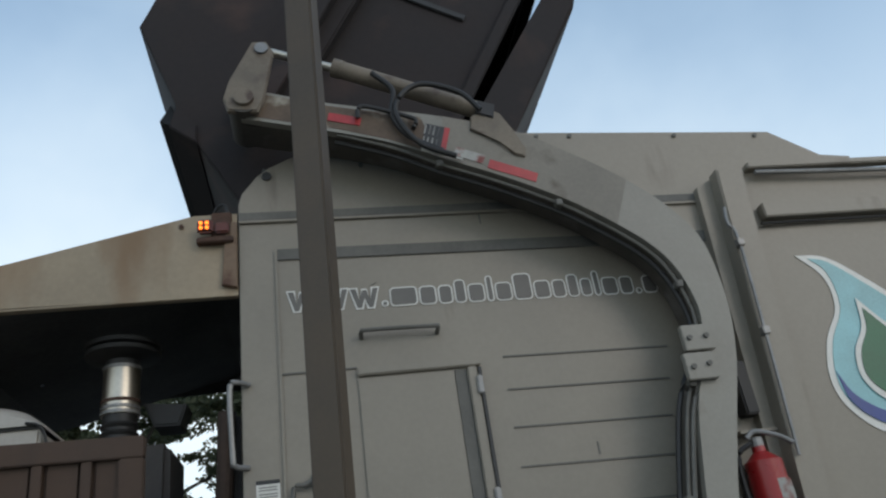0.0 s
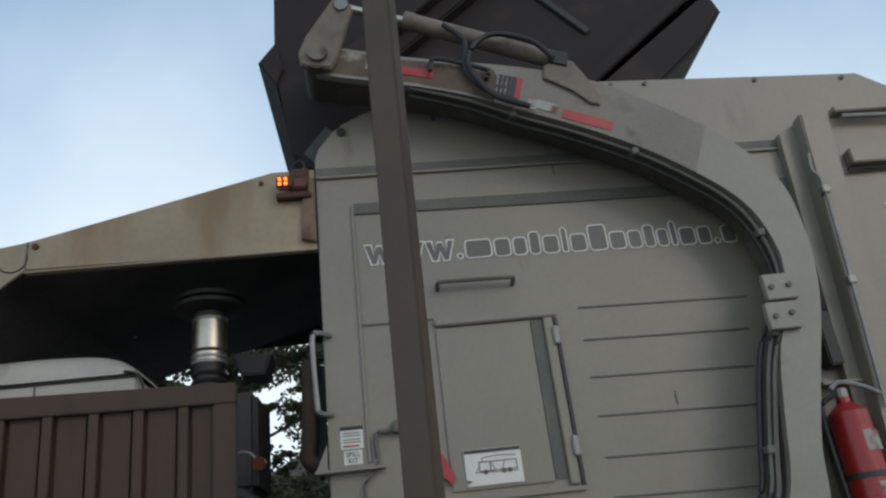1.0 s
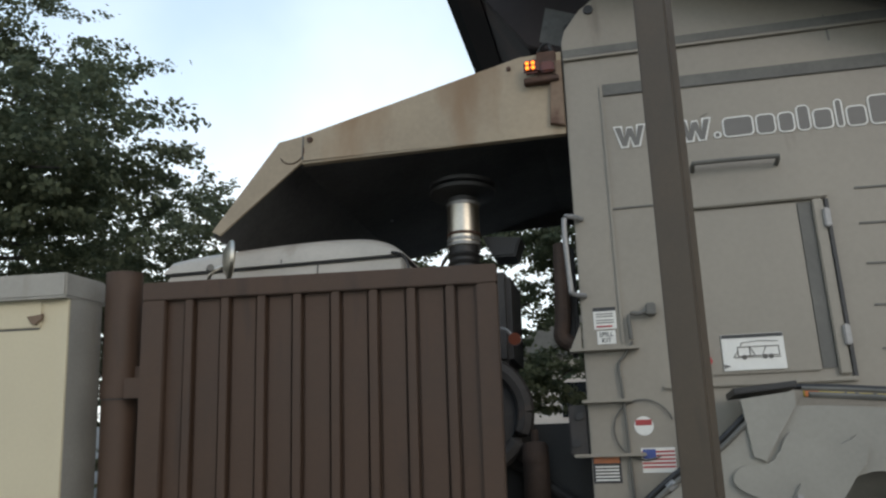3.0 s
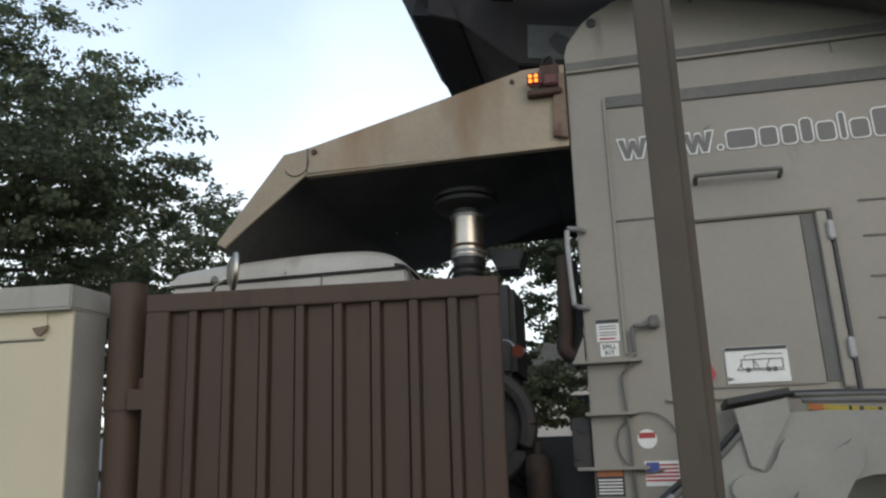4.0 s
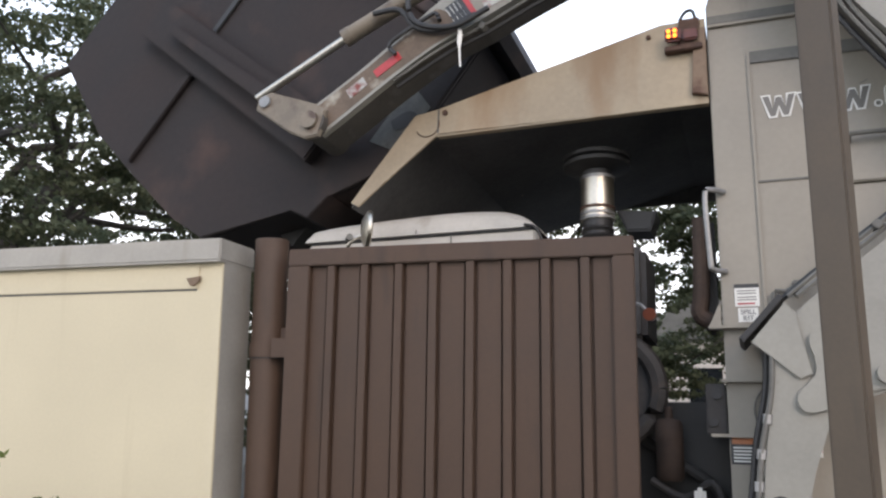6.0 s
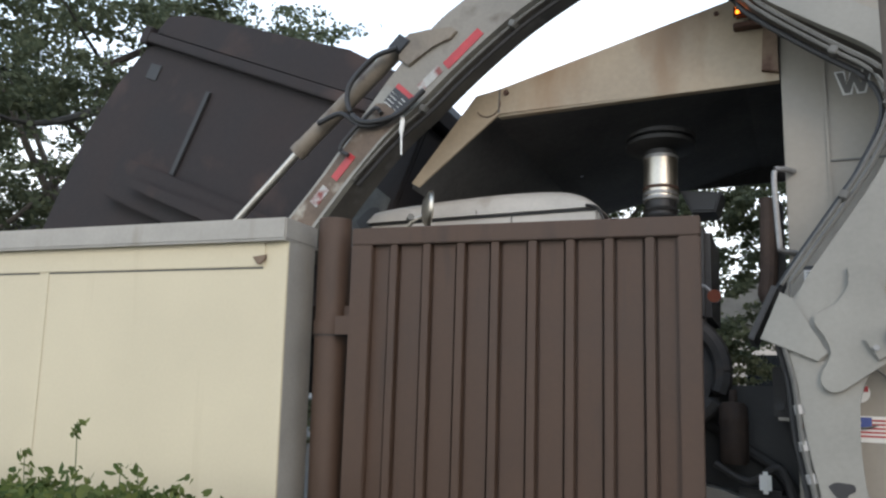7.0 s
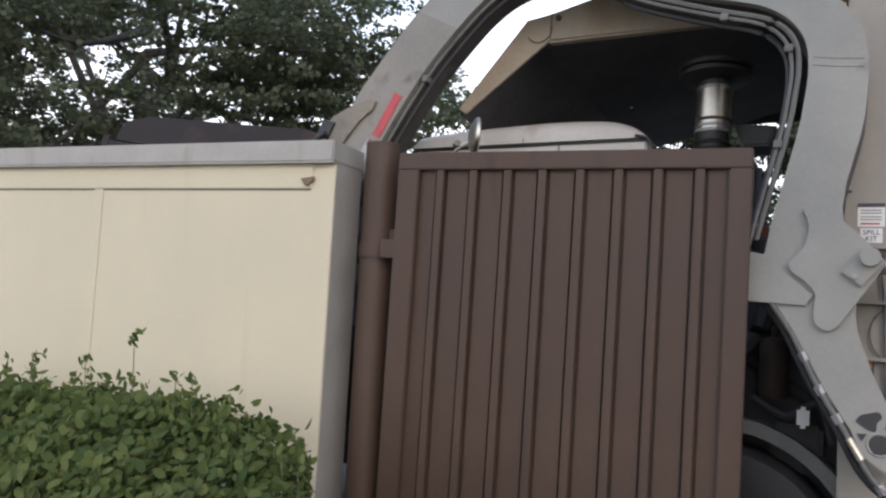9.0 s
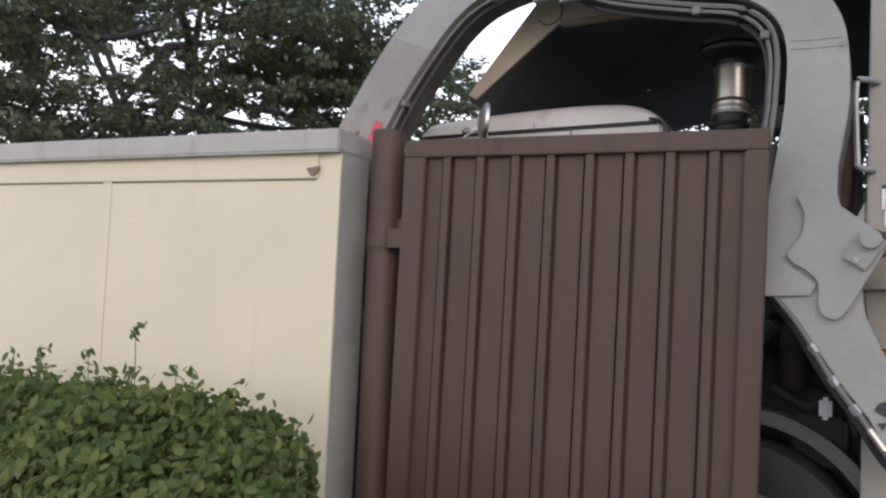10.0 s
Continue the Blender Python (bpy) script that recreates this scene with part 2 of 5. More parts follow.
def rod(points, r, sides=10, caps=True):
    """A round bar along points; r is one radius or one for each point."""
    pts = [Vector(p) for p in points]
    b = bmesh.new()
    rings = []
    up = Vector((0.03, 0.05, 1)).normalized()
    for i, p in enumerate(pts):
        d = (pts[min(i + 1, len(pts) - 1)] - pts[max(i - 1, 0)]).normalized()
        ref = up if abs(d.dot(up)) < 0.9 else Vector((1, 0.1, 0)).normalized()
        a = d.cross(ref).normalized()
        c = d.cross(a).normalized()
        rr = float(r[i] if isinstance(r, (list, tuple)) else r)
        rings.append([b.verts.new(p + rr * (math.cos(2 * math.pi * k / sides) * a + math.sin(2 * math.pi * k / sides) * c)) for k in range(sides)])
    for u, v in zip(rings, rings[1:]):
        for k in range(sides):
            b.faces.new((u[k], u[(k + 1) % sides], v[(k + 1) % sides], v[k]))
    if caps:
        b.faces.new(rings[0])
        b.faces.new(rings[-1])
    return b


def disc(x, z, y0, y1, r, sides=20):
    return rod([(x, y0, z), (x, y1, z)], r, sides)


def curve_pts(pts, n=6):
    """A smooth run (Catmull-Rom) through points of any dimension."""
    p = [np.array(q, float) for q in pts]
    p = [2 * p[0] - p[1]] + p + [2 * p[-1] - p[-2]]
    out = []
    for i in range(1, len(p) - 2):
        for k in range(n):
            t = k / n
            a, b_, c, d = p[i - 1], p[i], p[i + 1], p[i + 2]
            out.append(0.5 * (2 * b_ + (c - a) * t + (2 * a - 5 * b_ + 4 * c - d) * t * t + (3 * b_ - a - 3 * c + d) * t**3))
    out.append(p[-2])
    return [tuple(float(v) for v in q) for q in out]


# ---------------------------------------------------------------- the ground
def ground():
    b = bmesh.new()
    s = 400
    b.faces.new([b.verts.new(v) for v in ((-s, -s, 0), (s, -s, 0), (s, s, 0), (-s, s, 0))])
    tagged(link("ground", b, CONCRETE), "worn dark grey asphalt ground", "ground", kind="structure")


ground()

# ---------------------------------------------------------------- the truck
# The truck stands on a cross slope and leans away from the enclosure. Its own frame: x to its rear, z up its sides.
TRUCK = Matrix.Translation((0, 0.3, 1.75)) @ Matrix.Rotation(radians(-5.4), 4, "X") @ Matrix.Translation((0, -0.3, -1.75))
F = 3.858     # near side
FB = 6.31     # far side


def bolts(pts, y, r, mat, parent):
    for x, z in pts:
        part("bolt", disc(x, z, y - 0.012, y, r, 8), mat, parent)


def rounded(x0, x1, z0, z1, r):
    """The outline of a bar with round corners, in (x, z)."""
    out = []
    for cx, cz, a0 in ((x1 - r, z1 - r, 0), (x0 + r, z1 - r, 90), (x0 + r, z0 + r, 180), (x1 - r, z0 + r, 270)):
        out += [(cx + r * math.cos(radians(a0 + k * 30)), cz + r * math.sin(radians(a0 + k * 30))) for k in range(4)]
    return out


def letter_base(x):
    return 3.286 - 0.024 * (x + 0.1)


def letter_w(x, y, w, h, parent):
    """A bold w with a pale outline."""
    def shape(g):
        st = 0.030 + 2 * g
        zs = letter_base(x)
        top, low = h + g, -g
        up = [(-g, top), (st - g, top), (0.30 * w, 0.36 * h - g), (0.42 * w - g * 0.4, 0.92 * h + g), (0.58 * w + g * 0.4, 0.92 * h + g), (0.70 * w, 0.36 * h - g), (w - st + g, top), (w + g, top)]
        down = [(0.78 * w + g, low), (0.62 * w - g, low), (0.50 * w, 0.50 * h - 2 * g), (0.38 * w + g, low), (0.22 * w - g, low)]
        return [(x + a, zs + b_) for a, b_ in up + down]
    o = part("letter", plate(shape(0.007), y - 0.002, y), WHITE, parent, "white-edged letter w")
    part("letter_face", plate(shape(-0.001), y - 0.0045, y - 0.0022), LETTER, o)


def letter_bars(x0, sizes, y, parent):
    """A run of plain round-cornered bars of (width, height), each with a pale outline."""
    a = x0
    for w, h in sizes:
        z = letter_base(a)
        e = 0.008
        o = part("letter", plate(rounded(a + 0.004, a + w - 0.004, z, z + h, min(0.024, h * 0.45, w * 0.4)), y - 0.002, y), WHITE, parent, "white-edged lettering bar")
        part("letter_face", plate(rounded(a + 0.004 + e, a + w - 0.004 - e, z + e, z + h - e, min(0.016, h * 0.25, w * 0.2)), y - 0.0045, y - 0.0022), LETTER, o)
        a += w


def truck_body():
    t = thing("garbage_truck", "grey front-loading garbage truck body with grimy painted steel sides", "truck", TRUCK)
    hop = [(-0.34, 1.12), (-0.338, 3.92), (-0.318, 3.985), (-0.237, 4.093), (-0.174, 4.138), (-0.069, 4.197), (0.1, 4.245), (0.5, 4.30), (1.26, 4.308), (2.82, 4.252), (3.10, 4.06), (3.3, 4.05), (3.3, 1.12)]
    part("hopper_side", plate(hop, F, F + 0.06, 0.006), GREY, t)
    part("hopper_front", plate([(-0.33, 1.12), (-0.33, 3.84), (-0.28, 3.84), (-0.28, 1.12)], F + 0.062, FB - 0.06), GREY, t)
    part("hopper_floor", box(-0.279, 2.19, F + 0.062, FB - 0.06, 1.12, 1.2), GREY, t)
    part("packer_shell", plate([(2.2, 1.12), (2.2, 3.84), (3.2, 3.84), (3.2, 1.12)], F + 0.062, FB - 0.06), GREY, t)
    part("hopper_side", plate([(-0.34, 1.12), (-0.34, 3.80), (3.3, 3.84), (3.3, 1.12)], FB - 0.058, FB, 0.006), GREY, t)
    rear = [(2.12, 1.12), (2.46, 3.94), (7.4, 3.86), (7.9, 3.2), (7.9, 1.12)]
    part("rear_body", plate(rear, F - 0.05, F - 0.002, 0.008), GREY, t)
    part("rear_shell", plate([(3.32, 1.12), (3.32, 3.85), (7.38, 3.8), (7.88, 3.15), (7.88, 1.12)], F, FB), GREY, t)
    # the slanted corner post, a channel standing proud
    part("corner_post", plate([(2.295, 3.905), (2.455, 3.915), (2.30, 2.11), (2.235, 1.2), (2.10, 1.2), (2.165, 2.11)], F - 0.15, F - 0.055, 0.008), GREY, t)
    part("post_web", plate([(2.20, 3.84), (2.30, 3.89), (2.17, 1.25), (2.06, 1.25)], F - 0.06, F - 0.003), GREY, t)
    for z0, z1 in ((3.925, 3.962), (3.60, 3.69)):
        part("top_rail", box(2.52, 7.3, F - 0.115, F - 0.052, z0, z1, 0.006), GREY, t)
    part("conduit", rod([(2.56, F - 0.10, 3.90), (3.1, F - 0.10, 3.885), (4.5, F - 0.10, 3.86)], 0.014, 8), STEEL, t)
    part("conduit", rod([(2.50, F - 0.08, 3.575), (2.75, F - 0.08, 3.578), (4.5, F - 0.08, 3.57)], 0.009, 8), BLACK, t)
    part("cable_conduit", rod(curve_pts([(2.25, F - 0.17, 3.64), (2.24, F - 0.17, 3.54), (2.27, F - 0.17, 3.44), (2.24, F - 0.17, 2.92), (2.195, F - 0.17, 2.3)], 5), 0.009, 8), STEEL, t)
    part("conduit_clip", box(2.25, 2.29, F - 0.19, F - 0.15, 3.40, 3.44, 0.004), STEEL, t)
    part("conduit_clip", box(2.22, 2.26, F - 0.19, F - 0.15, 2.90, 2.94, 0.004), STEEL, t)
    # two shallow channels across the upper side as dark grey strips, and the raised panel under them
    part("side_channel", plate([(-0.335, 3.862), (2.26, 3.834), (2.26, 3.786), (-0.335, 3.815)], F - 0.010, F - 0.002, 0.003), GREY_DARK, t, "dark grey channel strip")
    part("side_channel", plate([(-0.15, 3.637), (2.24, 3.594), (2.24, 3.524), (-0.15, 3.573)], F - 0.010, F - 0.002, 0.003), GREY_DARK, t, "dark grey channel strip")
    part("channel_lip", plate([(-0.335, 3.812), (2.26, 3.783), (2.26, 3.767), (-0.335, 3.796)], F - 0.018, F - 0.002, 0.003), GREY, t)
    part("panel_edge", box(-0.165, -0.150, F - 0.012, F - 0.002, 2.32, 3.635, 0.003), GREY, t)
    part("seam", box(-0.15, 0.20, F - 0.007, F - 0.002, 2.966, 2.974), GREY_DARK, t)
    for i, z in enumerate((2.962, 2.794, 2.608, 2.422, 2.232, 2.055)):
        xa, xb = 0.915 + 0.005 * (i == 0), 1.785 - 0.035 * i
        part("seam", plate([(xa, z + 0.004), (xb, z - 0.016), (xb, z - 0.024), (xa, z - 0.004)], F - 0.006, F - 0.002), GREY_DARK, t)
    bolts([(-0.187, 4.082)], F, 0.026, INK, t)
    bolts([(0.32, 4.13), (1.55, 4.27), (2.2, 4.245), (2.72, 4.222), (1.35, 4.275)], F, 0.013, GREY_DARK, t)
    for x0, z0, x1, z1 in ((0.92, 3.86, 0.93, 3.72), (0.30, 3.40, 0.335, 3.415), (1.30, 2.50, 1.305, 2.44)):
        part("scrape", plate([(x0, z0), (x0 + 0.008, z0), (x1 + 0.004, z1), (x1 - 0.004, z1)], F - 0.0035, F - 0.002), GREY_DARK, t)
    # flanges on the front corner
    part("flange", box(-0.40, -0.09, F - 0.05, F - 0.002, 2.284, 2.298, 0.003), GREY, t)
    part("flange", box(-0.36, -0.14, F - 0.05, F - 0.002, 2.05, 2.064, 0.003), GREY, t)
    part("flange", box(-0.41, -0.10, F - 0.05, F - 0.002, 1.815, 1.83, 0.003), GREY, t)
    part("corner_gusset", plate([(-0.345, 2.42), (-0.345, 2.30), (-0.40, 2.30)], F + 0.0, F + 0.05, 0.003), GREY, t)
    part("pivot_box", box(-0.43, -0.345, F + 0.02, F + 0.3, 1.83, 2.05, 0.006), GRIME, t)
    bolts([(-0.40, 1.88), (-0.38, 2.0)], F + 0.02, 0.020, BLACK, t)
    # grab rail on the front edge
    part("grab_rail", rod(curve_pts([(-0.30, F - 0.01, 2.93), (-0.355, F - 0.05, 2.935), (-0.385, F - 0.06, 2.90), (-0.375, F - 0.06, 2.6), (-0.365, F - 0.05, 2.555), (-0.31, F - 0.01, 2.55)], 5), 0.013, 8), STEEL, t, smooth=True)
    part("rail_handle", rod(curve_pts([(0.235, F, 3.12), (0.235, F - 0.05, 3.135), (0.27, F - 0.055, 3.14), (0.58, F - 0.055, 3.135), (0.61, F - 0.05, 3.13), (0.61, F, 3.115)], 4), 0.011, 8), GREY_DARK, t, "thin grab handle", smooth=True)
    # access door with frame, hinges and edge channel
    d = part("access_door", box(0.20, 0.665, F - 0.012, F - 0.002, 2.15, 2.915, 0.004), GREY, t, "plain hinged access door")
    part("door_lintel", box(0.20, 0.80, F - 0.028, F - 0.002, 2.925, 2.965, 0.006), GREY, t)
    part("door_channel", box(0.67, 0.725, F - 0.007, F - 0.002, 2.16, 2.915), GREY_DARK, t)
    part("door_jamb", box(0.73, 0.775, F - 0.026, F - 0.002, 2.13, 2.922, 0.005), GREY, t)
    part("hinge_line", box(0.785, 0.80, F - 0.016, F - 0.002, 2.12, 2.92), INK, t)
    part("hinge", box(0.765, 0.795, F - 0.045, F - 0.02, 2.78, 2.87, 0.006), STEEL, t)
    part("hinge", box(0.765, 0.795, F - 0.045, F - 0.02, 2.25, 2.34, 0.006), STEEL, t)
    part("door_sill", box(0.0, 0.80, F - 0.02, F - 0.002, 2.10, 2.12, 0.004), GREY, t)
    part("latch", plate([(0.14, 2.32), (0.17, 2.32), (0.22, 2.21), (0.20, 2.18), (0.16, 2.22)], F - 0.04, F - 0.015, 0.005), RED, t, "small red plastic latch")
    # lock lever and small cable down the corner
    part("lever", rod(curve_pts([(-0.02, F - 0.03, 2.47), (-0.07, F - 0.03, 2.445), (-0.12, F - 0.03, 2.44), (-0.12, F - 0.03, 2.33)], 4), 0.010, 8), GREY_DARK, t)
    part("lever_block", box(-0.045, 0.0, F - 0.05, F - 0.002, 2.435, 2.49, 0.006), GREY_DARK, t)
    part("cable", rod(curve_pts([(-0.115, F - 0.02, 2.32), (-0.16, F - 0.02, 2.255), (-0.187, F - 0.02, 2.215), (-0.18, F - 0.02, 2.10), (-0.172, F - 0.02, 1.86), (-0.165, F - 0.02, 1.5)], 5), 0.007, 6), GREY_DARK, t)
    ring = [(-0.10 + 0.13 * math.cos(a), F - 0.015, 1.93 + 0.13 * math.sin(a)) for a in np.linspace(0.3, 5.2, 26)]
    part("weld_ring", rod(ring, 0.004, 5), GREY_DARK, t)
    # stickers
    s = part("sticker", box(-0.283, -0.180, F - 0.004, F - 0.002, 2.388, 2.49), WHITE, t, "white warning sticker with small print")
    part("print_bar", box(-0.283, -0.180, F - 0.006, F - 0.0045, 2.473, 2.49), INK, s)
    for z in (2.457, 2.445, 2.428, 2.416):
        part("print_bar", box(-0.272, -0.192, F - 0.006, F - 0.0045, z, z + 0.004), LETTER, s)
    part("print_bar", box(-0.272, -0.2, F - 0.006, F - 0.0045, 2.397, 2.404), RED, s)
    part("sticker", box(-0.272, -0.188, F - 0.004, F - 0.002, 2.318, 2.381), WHITE, t, "white sticker reading spill kit")
    for txt, z in (("SPILL", 2.353), ("KIT", 2.325)):
        cu = bpy.data.curves.new("sticker_text", "FONT")
        cu.body, cu.size, cu.align_x, cu.extrude = txt, 0.030, "CENTER", 0.0006
        ob = new("sticker_text", cu)
        cu.materials.append(INK)
        ob.parent = t
        ob.matrix_basis = pose(-0.23, F - 0.006, z, 90, 0, 0)
    dg = part("diagram_plate", box(0.265, 0.525, F - 0.020, F - 0.013, 2.165, 2.325, 0.002), WHITE, t, "white plate with a line drawing of a truck")
    y = F - 0.0225
    part("plate_header", box(0.267, 0.523, y, y + 0.002, 2.308, 2.323), INK, dg)
    part("drawing_line", box(0.33, 0.50, y, y + 0.002, 2.265, 2.269), LETTER, dg)
    part("drawing_line", box(0.33, 0.50, y, y + 0.002, 2.225, 2.229), LETTER, dg)
    for x in (0.33, 0.38, 0.5):
        part("drawing_line", box(x - 0.002, x + 0.002, y, y + 0.002, 2.225, 2.269), LETTER, dg)
    for x in (0.355, 0.44, 0.465):
        part("drawing_wheel", disc(x, 2.222, y, y + 0.002, 0.011, 12), LETTER, dg)
    for xa, za, xb, zb in ((0.345, 2.285, 0.345, 2.269), (0.345, 2.285, 0.42, 2.292), (0.42, 2.292, 0.50, 2.287), (0.31, 2.222, 0.33, 2.25), (0.31, 2.222, 0.505, 2.218), (0.38, 2.269, 0.40, 2.229), (0.43, 2.229, 0.45, 2.269)):
        part("drawing_line", rod([(xa, y + 0.0005, za), (xb, y + 0.0005, zb)], 0.0016, 5), LETTER, dg)
    part("drawing_corner", plate([(0.267, 2.195), (0.295, 2.185), (0.267, 2.175)], y, y + 0.002), LETTER, dg)
    h = part("round_sticker", disc(-0.10, 1.945, F - 0.004, F - 0.002, 0.042, 24), WHITE, t, "round white maker's sticker with red bar")
    part("print_bar", box(-0.135, -0.065, F - 0.006, F - 0.0045, 1.948, 1.972), RED, h)
    fl = part("flag_sticker", box(-0.122, 0.022, F - 0.004, F - 0.002, 1.745, 1.85), WHITE, t, "striped flag sticker")
    for i in range(5):
        part("stripe", box(-0.12, 0.02, F - 0.0055, F - 0.0042, 1.765 + i * 0.016, 1.773 + i * 0.016), RED, fl)
    part("canton", box(-0.115, -0.06, F - 0.007, F - 0.006, 1.80, 1.845), BLUE, fl)
    wn_ = part("warning_sticker", box(-0.335, -0.212, F - 0.004, F - 0.002, 1.705, 1.82), INK, t, "black and orange warning sticker")
    part("header", box(-0.33, -0.217, F - 0.006, F - 0.0045, 1.79, 1.815), ORANGE, wn_)
    for i in range(5):
        part("print_bar", box(-0.325, -0.222, F - 0.006, F - 0.0045, 1.715 + i * 0.014, 1.722 + i * 0.014), WHITE, wn_)
    # company lettering as plain outlined bars
    for x in (-0.108, 0.046, 0.200):
        letter_w(x, F - 0.003, 0.142, 0.105, t)
    letter_bars(0.348, [(.044, .036), (.150, .105), (.098, .105), (.084, .105), (.070, .132), (.098, .105), (.046, .146), (.098, .105), (.108, .15), (.098, .105), (.084, .105), (.070, .132), (.072, .105), (.046, .146), (.098, .105), (.084, .105), (.044, .036), (.09, .105)], F - 0.003, t)
    # curved leaf emblem on the rear body
    yl = F - 0.052

    def emblem(name, pts, y0, mat, par, label=""):
        return part(name, plate(curve_pts([(x - 0.018, z - 0.045) for x, z in pts + [pts[0]]], 6)[:-1], y0 - 0.003, y0), mat, par, label)

    em = emblem("emblem", [(2.66, 3.42), (2.83, 3.40), (3.0, 3.28), (3.2, 3.08), (3.33, 2.8), (3.28, 2.55), (3.05, 2.40), (2.80, 2.42), (2.64, 2.56), (2.60, 2.72), (2.66, 2.92), (2.78, 3.10), (2.78, 3.28)], yl, WHITE, t, "white-edged teal and green leaf emblem")
    emblem("teal_leaf", [(2.73, 3.395), (2.83, 3.37), (2.98, 3.25), (3.17, 3.06), (3.29, 2.8), (3.24, 2.58), (3.04, 2.44), (2.82, 2.46), (2.67, 2.58), (2.635, 2.72), (2.69, 2.91), (2.81, 3.10), (2.81, 3.30)], yl - 0.004, TEAL, em)
    emblem("blue_shade", [(2.64, 2.75), (2.70, 2.62), (2.85, 2.52), (3.05, 2.50), (3.2, 2.58), (3.04, 2.44), (2.82, 2.46), (2.67, 2.58)], yl - 0.008, BLUE, em)
    emblem("leaf_edge", [(2.91, 3.14), (3.02, 3.0), (3.16, 2.85), (3.17, 2.65), (3.02, 2.55), (2.86, 2.58), (2.77, 2.70), (2.79, 2.85), (2.88, 2.98)], yl - 0.012, WHITE, em)
    emblem("green_leaf", [(2.925, 3.08), (3.02, 2.96), (3.135, 2.83), (3.14, 2.67), (3.01, 2.58), (2.88, 2.61), (2.80, 2.71), (2.82, 2.84), (2.90, 2.96)], yl - 0.016, LEAFG, em)
    st = part("marking_strip", plate([(0.575, 2.070), (0.955, 2.034), (0.955, 2.008), (0.575, 2.044)], F - 0.006, F - 0.002), YELLOW, t, "worn orange and yellow marking strip")
    for xa, xb, mm in ((0.605, 0.66, ORANGE), (0.80, 0.815, INK), (0.87, 0.885, INK), (0.76, 0.77, INK)):
        za, zb = 2.070 - 0.095 * (xa - 0.60), 2.070 - 0.095 * (xb - 0.60)
        part("strip_block", plate([(xa - 0.025, za), (xb - 0.025, zb), (xb - 0.025, zb - 0.026), (xa - 0.025, za - 0.026)], F - 0.009, F - 0.0065), mm, st)
    # dark latch box beside the arm
    part("latch_box", box(2.05, 2.12, F - 0.10, F - 0.002, 2.53, 2.80, 0.008), BLACK, t)
    part("bracket", box(1.98, 2.18, F - 0.10, F - 0.002, 2.44, 2.455, 0.003), GREY, t)
    # frame rail, lower chassis
    part("chassis_rail", box(-2.6, 7.5, F + 0.55, F + 0.70, 0.95, 1.11, 0.01), BLACK, t)
    part("chassis_rail", box(-2.6, 7.5, FB - 0.70, FB - 0.55, 0.95, 1.11, 0.01), BLACK, t)
    part("skirt", box(0.6, 2.0, F + 0.02, F + 0.05, 0.8, 1.118, 0.006), GREY_DARK, t)
    return t


truck = truck_body()


def wheel(x, y, z, r, w, parent):
    """A road wheel: tyre with tread, rim with hub."""
    b = bmesh.new()
    prof = [(r * 0.56, -w / 2 + 0.01), (r * 0.60, -w / 2), (r * 0.93, -w / 2), (r * 0.985, -w / 2 + 0.03), (r, -w / 2 + 0.06), (r, w / 2 - 0.05), (r * 0.93, w / 2), (r * 0.56, w / 2 - 0.01)]
    n = 48
    rings = []
    for k in range(n):
        a = 2 * math.pi * k / n
        rings.append([b.verts.new((x + q * math.cos(a), y + p, z + q * math.sin(a))) for q, p in prof])
    for k in range(n):
        u, v = rings[k], rings[(k + 1) % n]
        for i in range(len(prof) - 1):
            b.faces.new((u[i], u[i + 1], v[i + 1], v[i]))
    ty = part("tyre", b, BLACK, parent, smooth=True)
    part("rim", rod([(x, y - w / 2 + 0.04, z), (x, y + w / 2 - 0.04, z)], r * 0.57, 32), STEEL, ty)
    part("hub", rod([(x, y - w / 2 - 0.02, z), (x, y - w / 2 + 0.05, z)], [r * 0.16, r * 0.22], 20), STEEL, ty)


for wx in (-0.80, 4.6, 5.95):
    wheel(wx, F + 0.22, 0.885, 0.52, 0.30, truck)
    wheel(wx, FB - 0.22, 1.135, 0.56, 0.30, truck)
part("fender", plate([(-0.80 + r * math.cos(a), 0.905 + r * math.sin(a)) for r, aa in ((0.62, np.linspace(0.1, 3.0, 22)), (0.56, np.linspace(3.0, 0.1, 22))) for a in aa], F + 0.08, F + 0.42), GREY_DARK, truck)
part("mud_guard", box(-1.2, -0.34, F + 0.45, F + 0.5, 0.9, 2.0), BLACK, truck)


def pierced(outline, holes, r, y):
    """A sheet in (x, z) with small square holes through it."""
    b = bmesh.new()
    for loop in [outline] + [[(x - r, z - r), (x + r, z - r), (x + r, z + r), (x - r, z + r)] for x, z in holes]:
        vs = [b.verts.new((x, y, z)) for x, z in loop]
        for i in range(len(vs)):
            b.edges.new((vs[i], vs[(i + 1) % len(vs)]))
    bmesh.ops.triangle_fill(b, edges=list(b.edges), use_beauty=True, use_dissolve=False)
    ext = bmesh.ops.extrude_face_region(b, geom=list(b.faces))
    bmesh.ops.translate(b, vec=(0, 0.012, 0), verts=[g for g in ext["geom"] if isinstance(g, bmesh.types.BMVert)])
    return b


